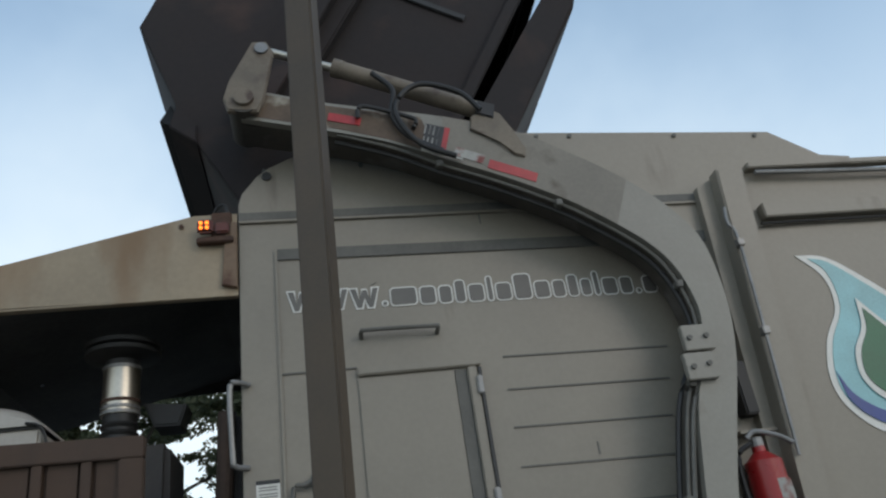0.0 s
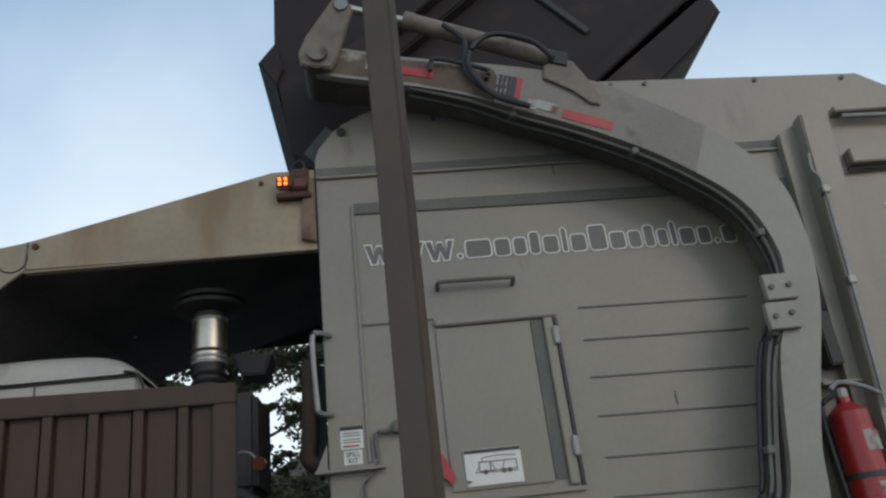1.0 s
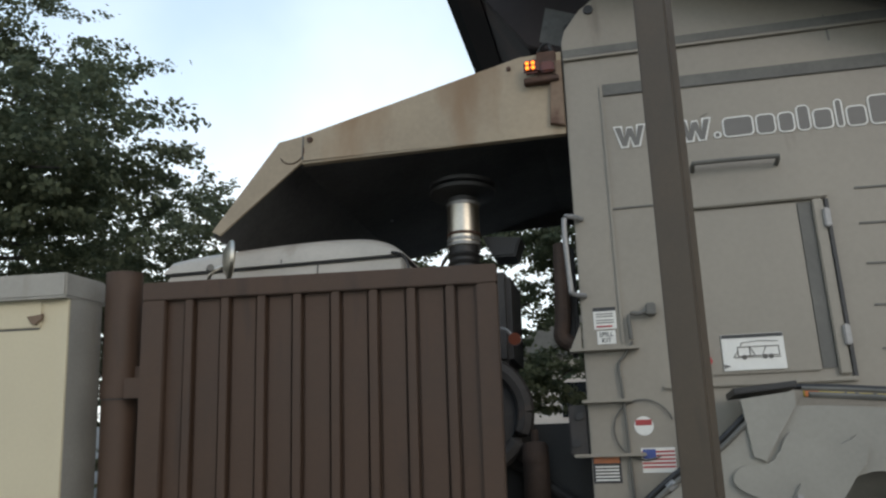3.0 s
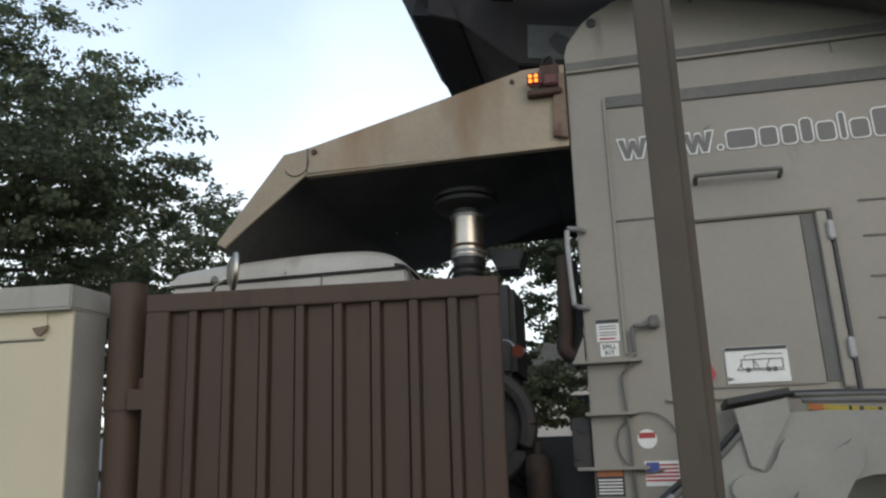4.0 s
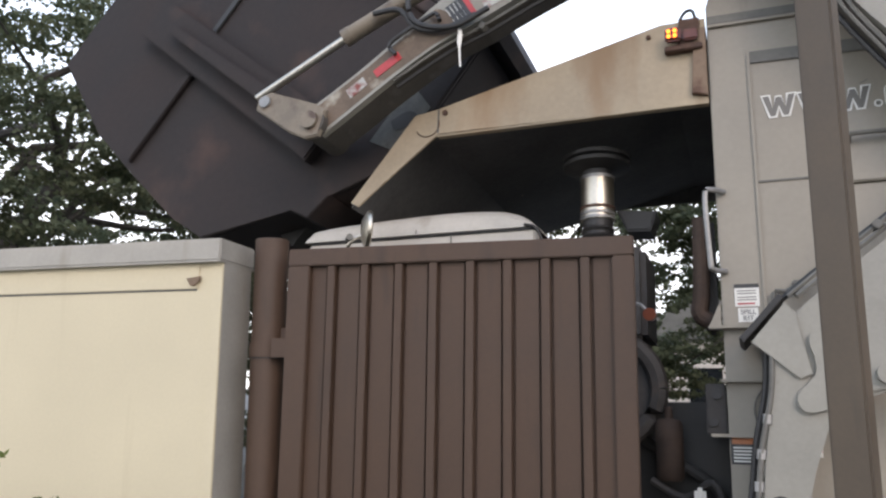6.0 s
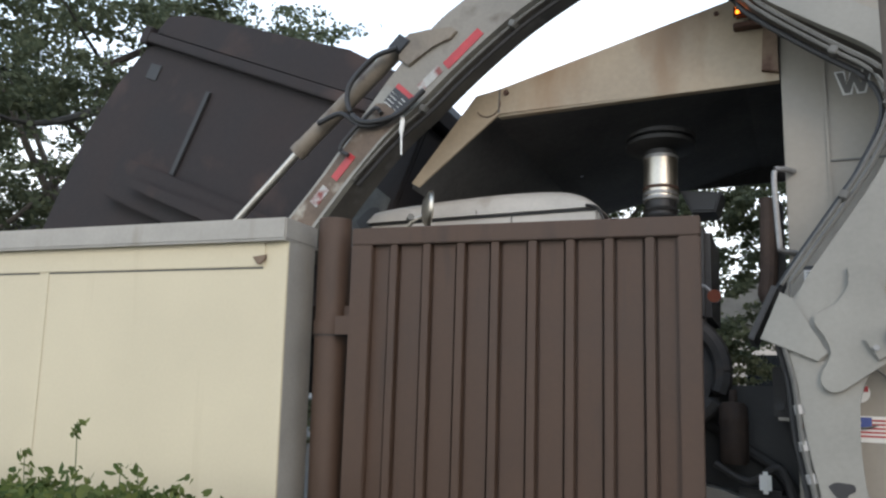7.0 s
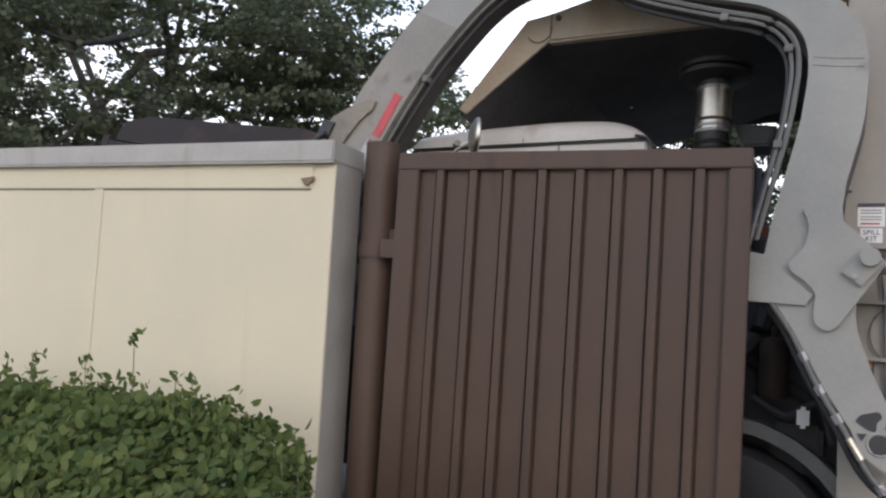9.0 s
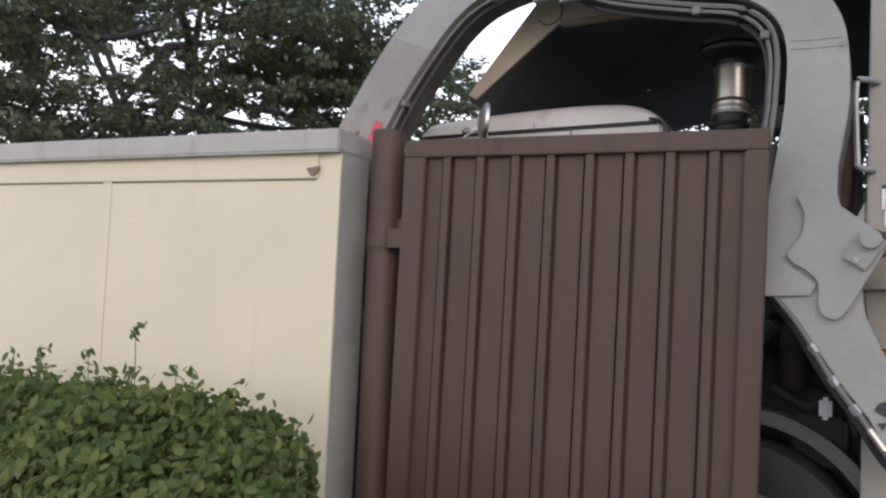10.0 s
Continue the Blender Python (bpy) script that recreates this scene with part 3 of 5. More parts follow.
def canopy():
    t = thing("cab_canopy", "rust-streaked pale steel canopy plate over the truck cab", "canopy", TRUCK)
    side = [(-2.29, 3.06), (-1.915, 3.545), (-1.77, 3.565), (-0.56, 3.865), (-0.345, 3.865), (-0.345, 3.40), (-1.77, 3.42), (-2.24, 3.03)]
    part("side_plate", plate(side, F, F + 0.016, 0.004), RUSTY, t)
    part("side_plate", plate([(-1.3, 3.66), (-1.2, 3.70), (-0.345, 3.71), (-0.345, 3.86), (-0.56, 3.86)], FB - 0.02, FB, 0.003), CANOPY_DARK, t)
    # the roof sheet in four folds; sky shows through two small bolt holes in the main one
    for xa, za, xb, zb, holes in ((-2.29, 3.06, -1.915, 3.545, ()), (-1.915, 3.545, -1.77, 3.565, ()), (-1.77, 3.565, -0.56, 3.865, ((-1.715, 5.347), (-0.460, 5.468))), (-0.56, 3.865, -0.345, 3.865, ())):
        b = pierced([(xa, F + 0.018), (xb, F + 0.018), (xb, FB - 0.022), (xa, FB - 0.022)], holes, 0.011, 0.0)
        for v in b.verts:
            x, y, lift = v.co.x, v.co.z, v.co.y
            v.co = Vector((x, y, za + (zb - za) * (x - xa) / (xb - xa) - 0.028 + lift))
        part("top_plate", b, CANOPY_DARK, t, "dark grey top plate")
    weld = [(-1.835 + 0.07 * math.cos(a), F - 0.002, 3.475 + 0.07 * math.sin(a)) for a in np.linspace(3.6, 6.6, 14)]
    part("weld_bead", rod(weld, 0.0035, 5), RUST, t)
    part("lip", box(-1.77, -0.345, F - 0.012, F + 0.03, 3.392, 3.404, 0.003), RUSTY, t)
    part("seam", plate([(-1.775, 3.565), (-1.765, 3.565), (-1.765, 3.42), (-1.775, 3.42)], F - 0.003, F - 0.001), GREY_DARK, t)
    bolts([(-1.73, 3.535)], F, 0.016, RUST, t)
    bolts([(-0.62, 3.80)], F, 0.012, RUST, t)
    part("side_gusset", plate([(-0.40, 3.80), (-0.345, 3.80), (-0.345, 3.43), (-0.42, 3.45)], F - 0.03, F - 0.002, 0.004), RUST_BROWN, t, "rust-browned corner bracket")


canopy()


def beacon():
    t = thing("amber_beacon", "small lit amber strobe light on a rusty bracket", "warning light", TRUCK)
    part("bracket", box(-0.54, -0.36, F - 0.05, F - 0.002, 3.68, 3.71, 0.005), RUST, t)
    part("back_plate", box(-0.47, -0.37, F - 0.03, F - 0.002, 3.71, 3.86, 0.005), RUST, t)
    part("lens", box(-0.535, -0.455, F - 0.075, F - 0.035, 3.725, 3.80, 0.012), AMBER, t, "red-brown lens body")
    for dx, dz in ((-0.515, 3.775), (-0.485, 3.775), (-0.515, 3.748), (-0.485, 3.748)):
        part("lit_cell", disc(dx, dz, F - 0.082, F - 0.072, 0.009, 10), AMBER_LIT, t, "glowing amber cell")
    part("side_lens", box(-0.45, -0.38, F - 0.055, F - 0.032, 3.73, 3.79, 0.008), AMBER, t)
    part("wire", rod(curve_pts([(-0.47, F + 0.05, 3.90), (-0.43, F + 0.02, 3.93), (-0.39, F, 3.87), (-0.385, F - 0.02, 3.5)], 4), 0.008, 6), BLACK, t)


beacon()


def extinguisher():
    t = thing("fire_extinguisher", "red fire extinguisher strapped to the truck side", "fire extinguisher", TRUCK @ pose(2.01, F - 0.16, 1.80))
    rr = 0.086
    prof = [(0.09, -0.14), (rr, -0.12), (rr, 0.44), (0.085, 0.49), (0.05, 0.52), (0.032, 0.535), (0.03, 0.56)]
    part("cylinder", rod([(0, 0, z) for r, z in prof], [r for r, z in prof], 24), RED_GLOSS, t, smooth=True)
    part("valve", rod([(0, 0, 0.555), (0, 0, 0.60)], 0.03, 12), STEEL, t)
    part("handle", rod(curve_pts([(-0.05, -0.01, 0.60), (0.0, -0.01, 0.63), (0.10, -0.02, 0.60), (0.17, -0.02, 0.56)], 4), 0.012, 8), STEEL, t)
    part("label", rod([(0.012, -0.006, 0.31), (0.012, -0.006, 0.40)], rr - 0.004, 24, False), OLD_WHITE, t, "white printed label")
    part("band", rod([(0, 0, 0.20), (0, 0, 0.225)], rr + 0.004, 24), INK, t)
    part("label", rod([(0.012, -0.006, 0.12), (0.012, -0.006, 0.18)], rr - 0.004, 24, False), OLD_WHITE, t, "white printed label")
    part("hose", rod(curve_pts([(-0.03, 0, 0.58), (-0.11, 0.0, 0.52), (-0.12, 0, 0.3), (-0.11, 0, 0.0)], 5), 0.012, 8), BLACK, t)
    part("mount", box(-0.06, 0.06, 0.09, 0.155, -0.1, 0.5, 0.005), GREY_DARK, t)


extinguisher()

# ---------------------------------------------------------------- the lift arm
AY0, AY1 = 3.56, 3.80
PIVOT = (-0.206, 1.431)
JOINT = (-0.269, 4.335)


STRAP_AT = (0.61 - PIVOT[0], AY0 - 0.018, 4.005 - PIVOT[1])
LIFT_AT = (0.501 - PIVOT[0], AY0 + 0.07, 1.478 - PIVOT[1])


def loc(pts):
    """Points of the raised arm seen from its pivot; the root sits a little above its drawn place."""
    out = []
    for x, z in pts:
        k = 1 - min(1.0, max(0.0, (z - 2.2) / 0.5))
        k *= min(1.0, max(-0.25, (0.95 - x) / 0.4))
        out.append((x + 0.005 * k - PIVOT[0], z + 0.045 * k - PIVOT[1]))
    return out


def rod3(pts, y, r, sides=8):
    return rod([(x, y, z) for x, z in loc(pts)], r, sides)


def disc3(x, z, y0, y1, r, sides=20):
    (u, w), = loc([(x, z)])
    return disc(u, w, y0, y1, r, sides)


def raised(pts, up=0.014, rear=0.012, swell=(0.036, 0.034)):
    """Shifts the upper part of the arm, fading in from the straight leg."""
    out = []
    for x, z in pts:
        k = min(1.0, max(0.0, (z - 2.2) / 0.5))
        w = min(1.0, max(0.0, (x - 0.7) / 0.6))
        out.append((x + (rear + swell[0] * w) * k, z + (up + swell[1] * w) * k))
    return out


def arm():
    t = thing("lift_arm", "scuffed grey curved steel lift arm with red tape", "lift arm", TRUCK @ pose(PIVOT[0], 0, PIVOT[1]))
    outer = curve_pts([(-0.27, 4.425), (0.15, 4.315), (0.74, 4.205), (1.13, 4.085), (1.32, 3.98), (1.60, 3.80), (1.81, 3.62), (1.96, 3.41), (2.0, 3.18), (1.995, 2.96), (1.95, 2.73), (1.845, 2.40), (1.77, 2.14), (1.735, 1.92), (1.62, 1.72), (1.43, 1.59), (1.18, 1.56), (0.81, 1.575)], 4)
    foot = [(0.70, 1.575), (0.33, 1.465), (0.21, 1.46), (0.05, 1.383), (-0.07, 1.325), (-0.14, 1.255), (-0.24, 1.225), (-0.30, 1.25), (-0.305, 1.32), (-0.26, 1.40), (-0.16, 1.435), (-0.06, 1.53), (0.16, 1.67), (0.27, 1.76), (0.30, 1.80), (0.49, 1.82)]
    outer = raised(outer, swell=(0.0, 0.0))
    inner = curve_pts([(0.60, 1.815), (1.08, 1.795), (1.30, 1.79), (1.45, 1.83), (1.56, 1.945), (1.62, 2.13), (1.675, 2.51), (1.75, 2.70), (1.80, 2.90), (1.80, 3.03), (1.75, 3.20), (1.66, 3.33), (1.51, 3.46), (1.25, 3.64), (0.98, 3.80), (0.70, 3.94), (0.48, 4.04), (0.19, 4.125), (-0.30, 4.235)], 4)
    inner = raised(inner)
    part("beam", plate(loc(outer + foot + inner), AY0, AY0 + 0.045, 0.008), ARM_GREY, t)
    # core behind the face plate: the underside's shade is put into its colour
    part("beam_core", plate(loc(outer + foot + inner), AY0 + 0.047, AY1, 0.010), ARM_SHADE_GRIME, t, "inner side of the arm, darkened for shade and grime")
    worn = raised([(-0.25, 4.40), (0.15, 4.295), (0.62, 4.205), (0.66, 4.05), (0.60, 4.0), (0.44, 4.07), (0.19, 4.145), (-0.27, 4.25)])
    part("worn_end", plate(loc(worn), AY0 - 0.002, AY0 - 0.0002), ARM_WORN, t, "rust-stained worn arm end")
    # thin overlay that turns the upper arm a browner grey
    upper = [q for q in outer if 0.66 < q[0] < 1.72 and q[1] > 3.5] + [q for q in inner if 0.66 < q[0] < 1.60 and q[1] > 3.3]
    part("grime_film", plate(loc(upper), AY0 - 0.002, AY0 - 0.0002), ARM_BROWN, t, "brown-toned overlay on the upper arm")
    # doubler plates with wavy edges at the root
    w1 = curve_pts([(0.709, 1.662), (0.68, 1.704), (0.632, 1.675), (0.576, 1.664), (0.505, 1.677), (0.453, 1.723), (0.412, 1.70), (0.376, 1.641), (0.318, 1.606), (0.249, 1.612), (0.207, 1.59), (0.197, 1.56), (0.215, 1.525), (0.325, 1.462), (0.47, 1.385), (0.51, 1.40), (0.567, 1.456), (0.644, 1.557), (0.684, 1.598)], 4)
    part("doubler_plate", plate(loc(w1), AY0 - 0.025, AY0 - 0.001, 0.004), ARM_GREY, t, "wavy-edged doubler plate")
    part("stop_plate", plate(loc([(0.485, 1.875), (0.48, 1.817), (0.418, 1.74), (0.331, 1.619), (0.286, 1.641), (0.278, 1.865)]), AY0 - 0.018, AY0 - 0.001, 0.003), ARM_GREY, t)
    part("stop_bar", plate(loc([(0.26, 1.885), (0.50, 1.89), (0.50, 1.915), (0.26, 1.91)]), AY0 - 0.02, AY1 + 0.01, 0.004), BLACK, t)
    part("pin_bracket", plate(loc([(0.43, 1.529), (0.533, 1.465), (0.485, 1.38), (0.379, 1.454)]), AY0 - 0.045, AY0 - 0.026, 0.004), ARM_GREY, t)
    part("pin", disc3(0.496, 1.433, AY0 - 0.075, AY0 - 0.03, 0.036, 18), ARM_GREY, t)
    part("pin_bolt", disc3(0.419, 1.48, AY0 - 0.055, AY0 - 0.03, 0.012, 8), STEEL, t)
    part("pivot_hole", disc3(-0.204, 1.340, AY0 - 0.004, AY0 - 0.001, 0.038, 24), BLACK, t, "dark bored pivot hole")
    part("pivot_ring", rod3([(0.041 * math.cos(a) - 0.204, 0.041 * math.sin(a) + 1.340) for a in np.linspace(0, 6.28, 25)], AY0 - 0.002, 0.005, 6), ARM_GREY, t)
    kidney = curve_pts([(-0.13, 1.428), (-0.105, 1.412), (-0.093, 1.385), (-0.083, 1.354), (-0.102, 1.341), (-0.124, 1.355), (-0.156, 1.357), (-0.156, 1.38), (-0.143, 1.407), (-0.13, 1.428)], 3)[:-1]
    for shape in (kidney, [(-0.142, 1.331), (-0.114, 1.313), (-0.136, 1.297)], [(-0.175, 1.42), (-0.17, 1.385), (-0.201, 1.40)]):
        part("lightening_hole", plate(loc(shape), AY0 - 0.004, AY0 - 0.001), BLACK, t)
    part("clamp_block", box(1.71 - PIVOT[0], 1.86 - PIVOT[0], AY0 - 0.035, AY0 - 0.001, 2.80 - PIVOT[1], 2.925 - PIVOT[1], 0.004), ARM_GREY, t)
    part("clamp_block", box(1.685 - PIVOT[0], 1.835 - PIVOT[0], AY0 - 0.035, AY0 - 0.001, 2.66 - PIVOT[1], 2.788 - PIVOT[1], 0.004), ARM_GREY, t)
    bolts(loc([(1.74, 2.86), (1.825, 2.865), (1.72, 2.72), (1.80, 2.73)]), AY0 - 0.035, 0.013, GREY_DARK, t)
    for wx in (1.30, 1.335):
        part("weld_seam", rod3([(wx, 1.585), (wx + 0.004, 1.70), (wx + 0.012, 1.775)], AY0, 0.0035, 5), ARM_GREY, t)
    # hydraulic lines along the inner edge
    edge = [(0.52, 1.885), (1.08, 1.86), (1.29, 1.855), (1.42, 1.89), (1.505, 1.99), (1.55, 2.16), (1.63, 2.52), (1.72, 2.70), (1.775, 2.90), (1.77, 3.03), (1.72, 3.19), (1.64, 3.31), (1.49, 3.44), (1.24, 3.615), (0.97, 3.775), (0.69, 3.915), (0.47, 4.025), (0.18, 4.125)]
    line = raised(curve_pts(edge, 4))
    part("hydraulic_line", rod3(line, AY0 + 0.02, 0.009, 6), GREY_DARK, t)
    part("hydraulic_line", rod3([(x - 0.012, z - 0.02) if z > 2.9 else (x - 0.022, z + 0.012) for x, z in line], AY0 + 0.055, 0.013, 6), BLACK, t)
    part("hydraulic_line", rod3([(x + 0.022, z - 0.026) for x, z in line if z < 2.8], AY0 + 0.02, 0.012, 6), GREY_DARK, t)
    for i in (3, 11, 20, 26, 38, 52, 60):
        x, z = loc([line[i]])[0]
        part("line_clip", box(x - 0.02, x + 0.016, AY0 - 0.002, AY0 + 0.07, z - 0.018, z + 0.018, 0.004), GREY_DARK, t)
    part("hydraulic_line", rod3(curve_pts([(0.29, 1.80), (0.163, 1.703), (-0.014, 1.60), (-0.169, 1.492), (-0.33, 1.385), (-0.41, 1.27), (-0.5, 1.05)], 5), AY0 + 0.03, 0.014, 8), BLACK, t)
    part("hydraulic_line", rod3(curve_pts([(0.29, 1.775), (0.163, 1.678), (-0.014, 1.575), (-0.169, 1.465), (-0.33, 1.355), (-0.41, 1.24), (-0.5, 1.03)], 5), AY0 - 0.005, 0.011, 8), GREY_DARK, t)
    for cx, cz in ((0.10, 1.64), (-0.02, 1.571), (-0.12, 1.50), (-0.35, 1.33), (-0.41, 1.24)):
        part("line_clamp", rod3([(cx, cz), (cx - 0.03, cz - 0.022)], AY0 + 0.004, 0.02, 8), STEEL, t)
    part("line_collar", rod3([(-0.20, 1.445), (-0.27, 1.395)], AY0 - 0.005, 0.017, 10), CHROME, t)

    def tape(name, c, n, w, h, mat, lab=""):
        (x, z), (dx, dz) = raised([c], swell=(0.02, 0.012))[0], n
        l = math.hypot(dx, dz)
        dx, dz = dx / l, dz / l
        pts = [(x + a * dx * w / 2 - b_ * dz * h / 2, z + a * dz * w / 2 + b_ * dx * h / 2) for a, b_ in ((-1, -1), (1, -1), (1, 1), (-1, 1))]
        return part(name, plate(loc(pts), AY0 - 0.006, AY0 - 0.003), mat, t, lab)

    tape("reflective_tape", (0.222, 4.205), (1, -0.25), 0.17, 0.05, RED, "red reflective tape")
    tape("reflective_tape", (1.048, 3.835), (1, -0.42), 0.26, 0.055, RED, "red reflective tape")
    tape("white_tape", (0.842, 3.945), (1, -0.42), 0.16, 0.055, OLD_WHITE)
    tape("dirt_patch", (0.02, 4.262), (1, -0.25), 0.12, 0.06, OLD_WHITE, "worn white tape")
    lab = tape("warning_label", (0.672, 4.072), (1, -0.3), 0.10, 0.15, INK)
    tape("label_header", (0.732, 4.054), (1, -0.3), 0.028, 0.15, RED)
    for k in (-1, 1):
        for j in range(4):
            tape("label_line", (0.627 + 0.022 * j + k * 0.010, 4.087 - 0.0066 * j + k * 0.036), (1, -0.3), 0.006, 0.058, WHITE)
    # tilt cylinder above the arm, its bracket and hoses
    part("cylinder_bracket", plate(loc([(0.885, 4.12), (0.90, 4.20), (0.99, 4.255), (1.06, 4.215), (1.11, 4.11), (1.165, 3.98), (1.15, 3.935), (1.10, 3.95), (1.03, 4.035)]), AY0 - 0.02, AY0 + 0.10, 0.005), ARM_GRIME, t)
    part("cylinder", rod([(0.23 - PIVOT[0], AY0 + 0.05, 4.60 - PIVOT[1]), (1.00 - PIVOT[0], AY0 + 0.05, 4.275 - PIVOT[1])], 0.048, 18), ARM_GRIME, t, smooth=True)
    part("cylinder_gland", rod([(0.20 - PIVOT[0], AY0 + 0.05, 4.612 - PIVOT[1]), (0.25 - PIVOT[0], AY0 + 0.05, 4.592 - PIVOT[1])], 0.052, 18), ARM_GRIME, t)
    part("clevis", plate(loc([(0.95, 4.30), (1.04, 4.27), (1.02, 4.18), (0.93, 4.21)]), AY0 - 0.03, AY0 + 0.11, 0.006), BLACK, t, "black pin clevis")
    part("hose", rod3(curve_pts([(0.40, 4.50), (0.50, 4.38), (0.48, 4.22), (0.55, 4.08), (0.72, 3.98)], 6), AY0 - 0.03, 0.015, 8), BLACK, t)
    part("hose", rod3(curve_pts([(0.95, 4.22), (0.85, 4.34), (0.66, 4.40), (0.54, 4.33), (0.50, 4.20), (0.60, 4.02), (0.78, 3.93)], 6), AY0 - 0.05, 0.015, 8), BLACK, t)
    part("guard_rod", rod3(curve_pts([(0.30, 4.20), (0.31, 4.26), (0.36, 4.27), (0.56, 4.20), (0.60, 4.17), (0.58, 4.12)], 5), AY0 - 0.035, 0.012, 8), BLACK, t)
    part("joint_boss", disc(JOINT[0] - PIVOT[0], JOINT[1] - PIVOT[1], AY0 - 0.05, AY1 + 0.02, 0.085, 24), ARM_SHADE_GRIME, t)
    part("joint_cap", disc(JOINT[0] - PIVOT[0], JOINT[1] - PIVOT[1], AY0 - 0.075, AY0 - 0.05, 0.05, 20), ARM_GRIME, t)
    # cross tube to the far arm
    part("cross_tube", rod([(0, AY1 + 0.2, 0), (0, FB - 0.1, 0)], 0.06, 16), BLACK, t)
    # the fork crank turns on the joint, the bright rod slides out of the cylinder
    crank = part("fork_crank", plate([(0.09, -0.06), (0.06, 0.09), (-0.02, 0.10), (-0.34, 0.075), (-0.40, 0.02), (-0.38, -0.05), (-0.10, -0.10), (0.02, -0.10)], AY0 - 0.052, AY0 - 0.012, 0.008), ARM_GRIME, t, "scuffed grey fork crank")
    part("crank_pin", disc(-0.34, 0.01, AY0 - 0.065, AY0 + 0.09, 0.035, 14), STEEL, crank)
    crank.matrix_basis = pose(JOINT[0] - PIVOT[0], 0, JOINT[1] - PIVOT[1])
    slide = part("piston_rod", rod([(-0.37, AY0 + 0.05, 0.133), (0.45, AY0 + 0.05, -0.163)], 0.024, 12), CHROME, t, "bright piston rod", smooth=True)
    slide.matrix_basis = pose(0.23 - PIVOT[0], 0, 4.598 - PIVOT[1])
    # the lift cylinder keeps its own lean while the arm turns
    lift = part("lift_cylinder", rod([(0.26, 0, 0), (0.30, 0, 0), (1.5, 0, 0)], [0.05, 0.062, 0.062], 18), ARM_GREY, t, "grey lift cylinder barrel", smooth=True)
    part("lift_rod", rod([(0.0, 0, 0), (0.3, 0, 0)], 0.034, 14), CHROME, lift, "bright lift rod", smooth=True)
    part("lift_eye", rod([(0, -0.05, 0), (0, 0.05, 0)], 0.055, 18), BLACK, lift)
    part("lift_hose", rod(curve_pts([(0.34, -0.02, 0.085), (0.6, -0.04, 0.095), (1.0, -0.04, 0.09), (1.4, -0.03, 0.09)], 4), 0.014, 8), STEEL, lift)
    part("lift_tape", rod([(0.62, 0, 0), (0.95, 0, 0)], 0.064, 18, False), RED, lift, "red reflective tape")
    lift.matrix_basis = pose(*LIFT_AT)
    hang = part("strap", rod([(0, 0, 0), (0.006, 0, -0.03), (0.002, 0, -0.08), (0.004, 0, -0.11), (0.012, 0, -0.22)], [0.010, 0.014, 0.013, 0.006, 0.005], 8), WHITE, t, "loose white strap end", smooth=True)
    hang.matrix_basis = pose(*STRAP_AT, 0, -67, 0)
    return t, crank, slide, lift, hang


lift_arm, fork_crank, piston, lift_cylinder, strap = arm()


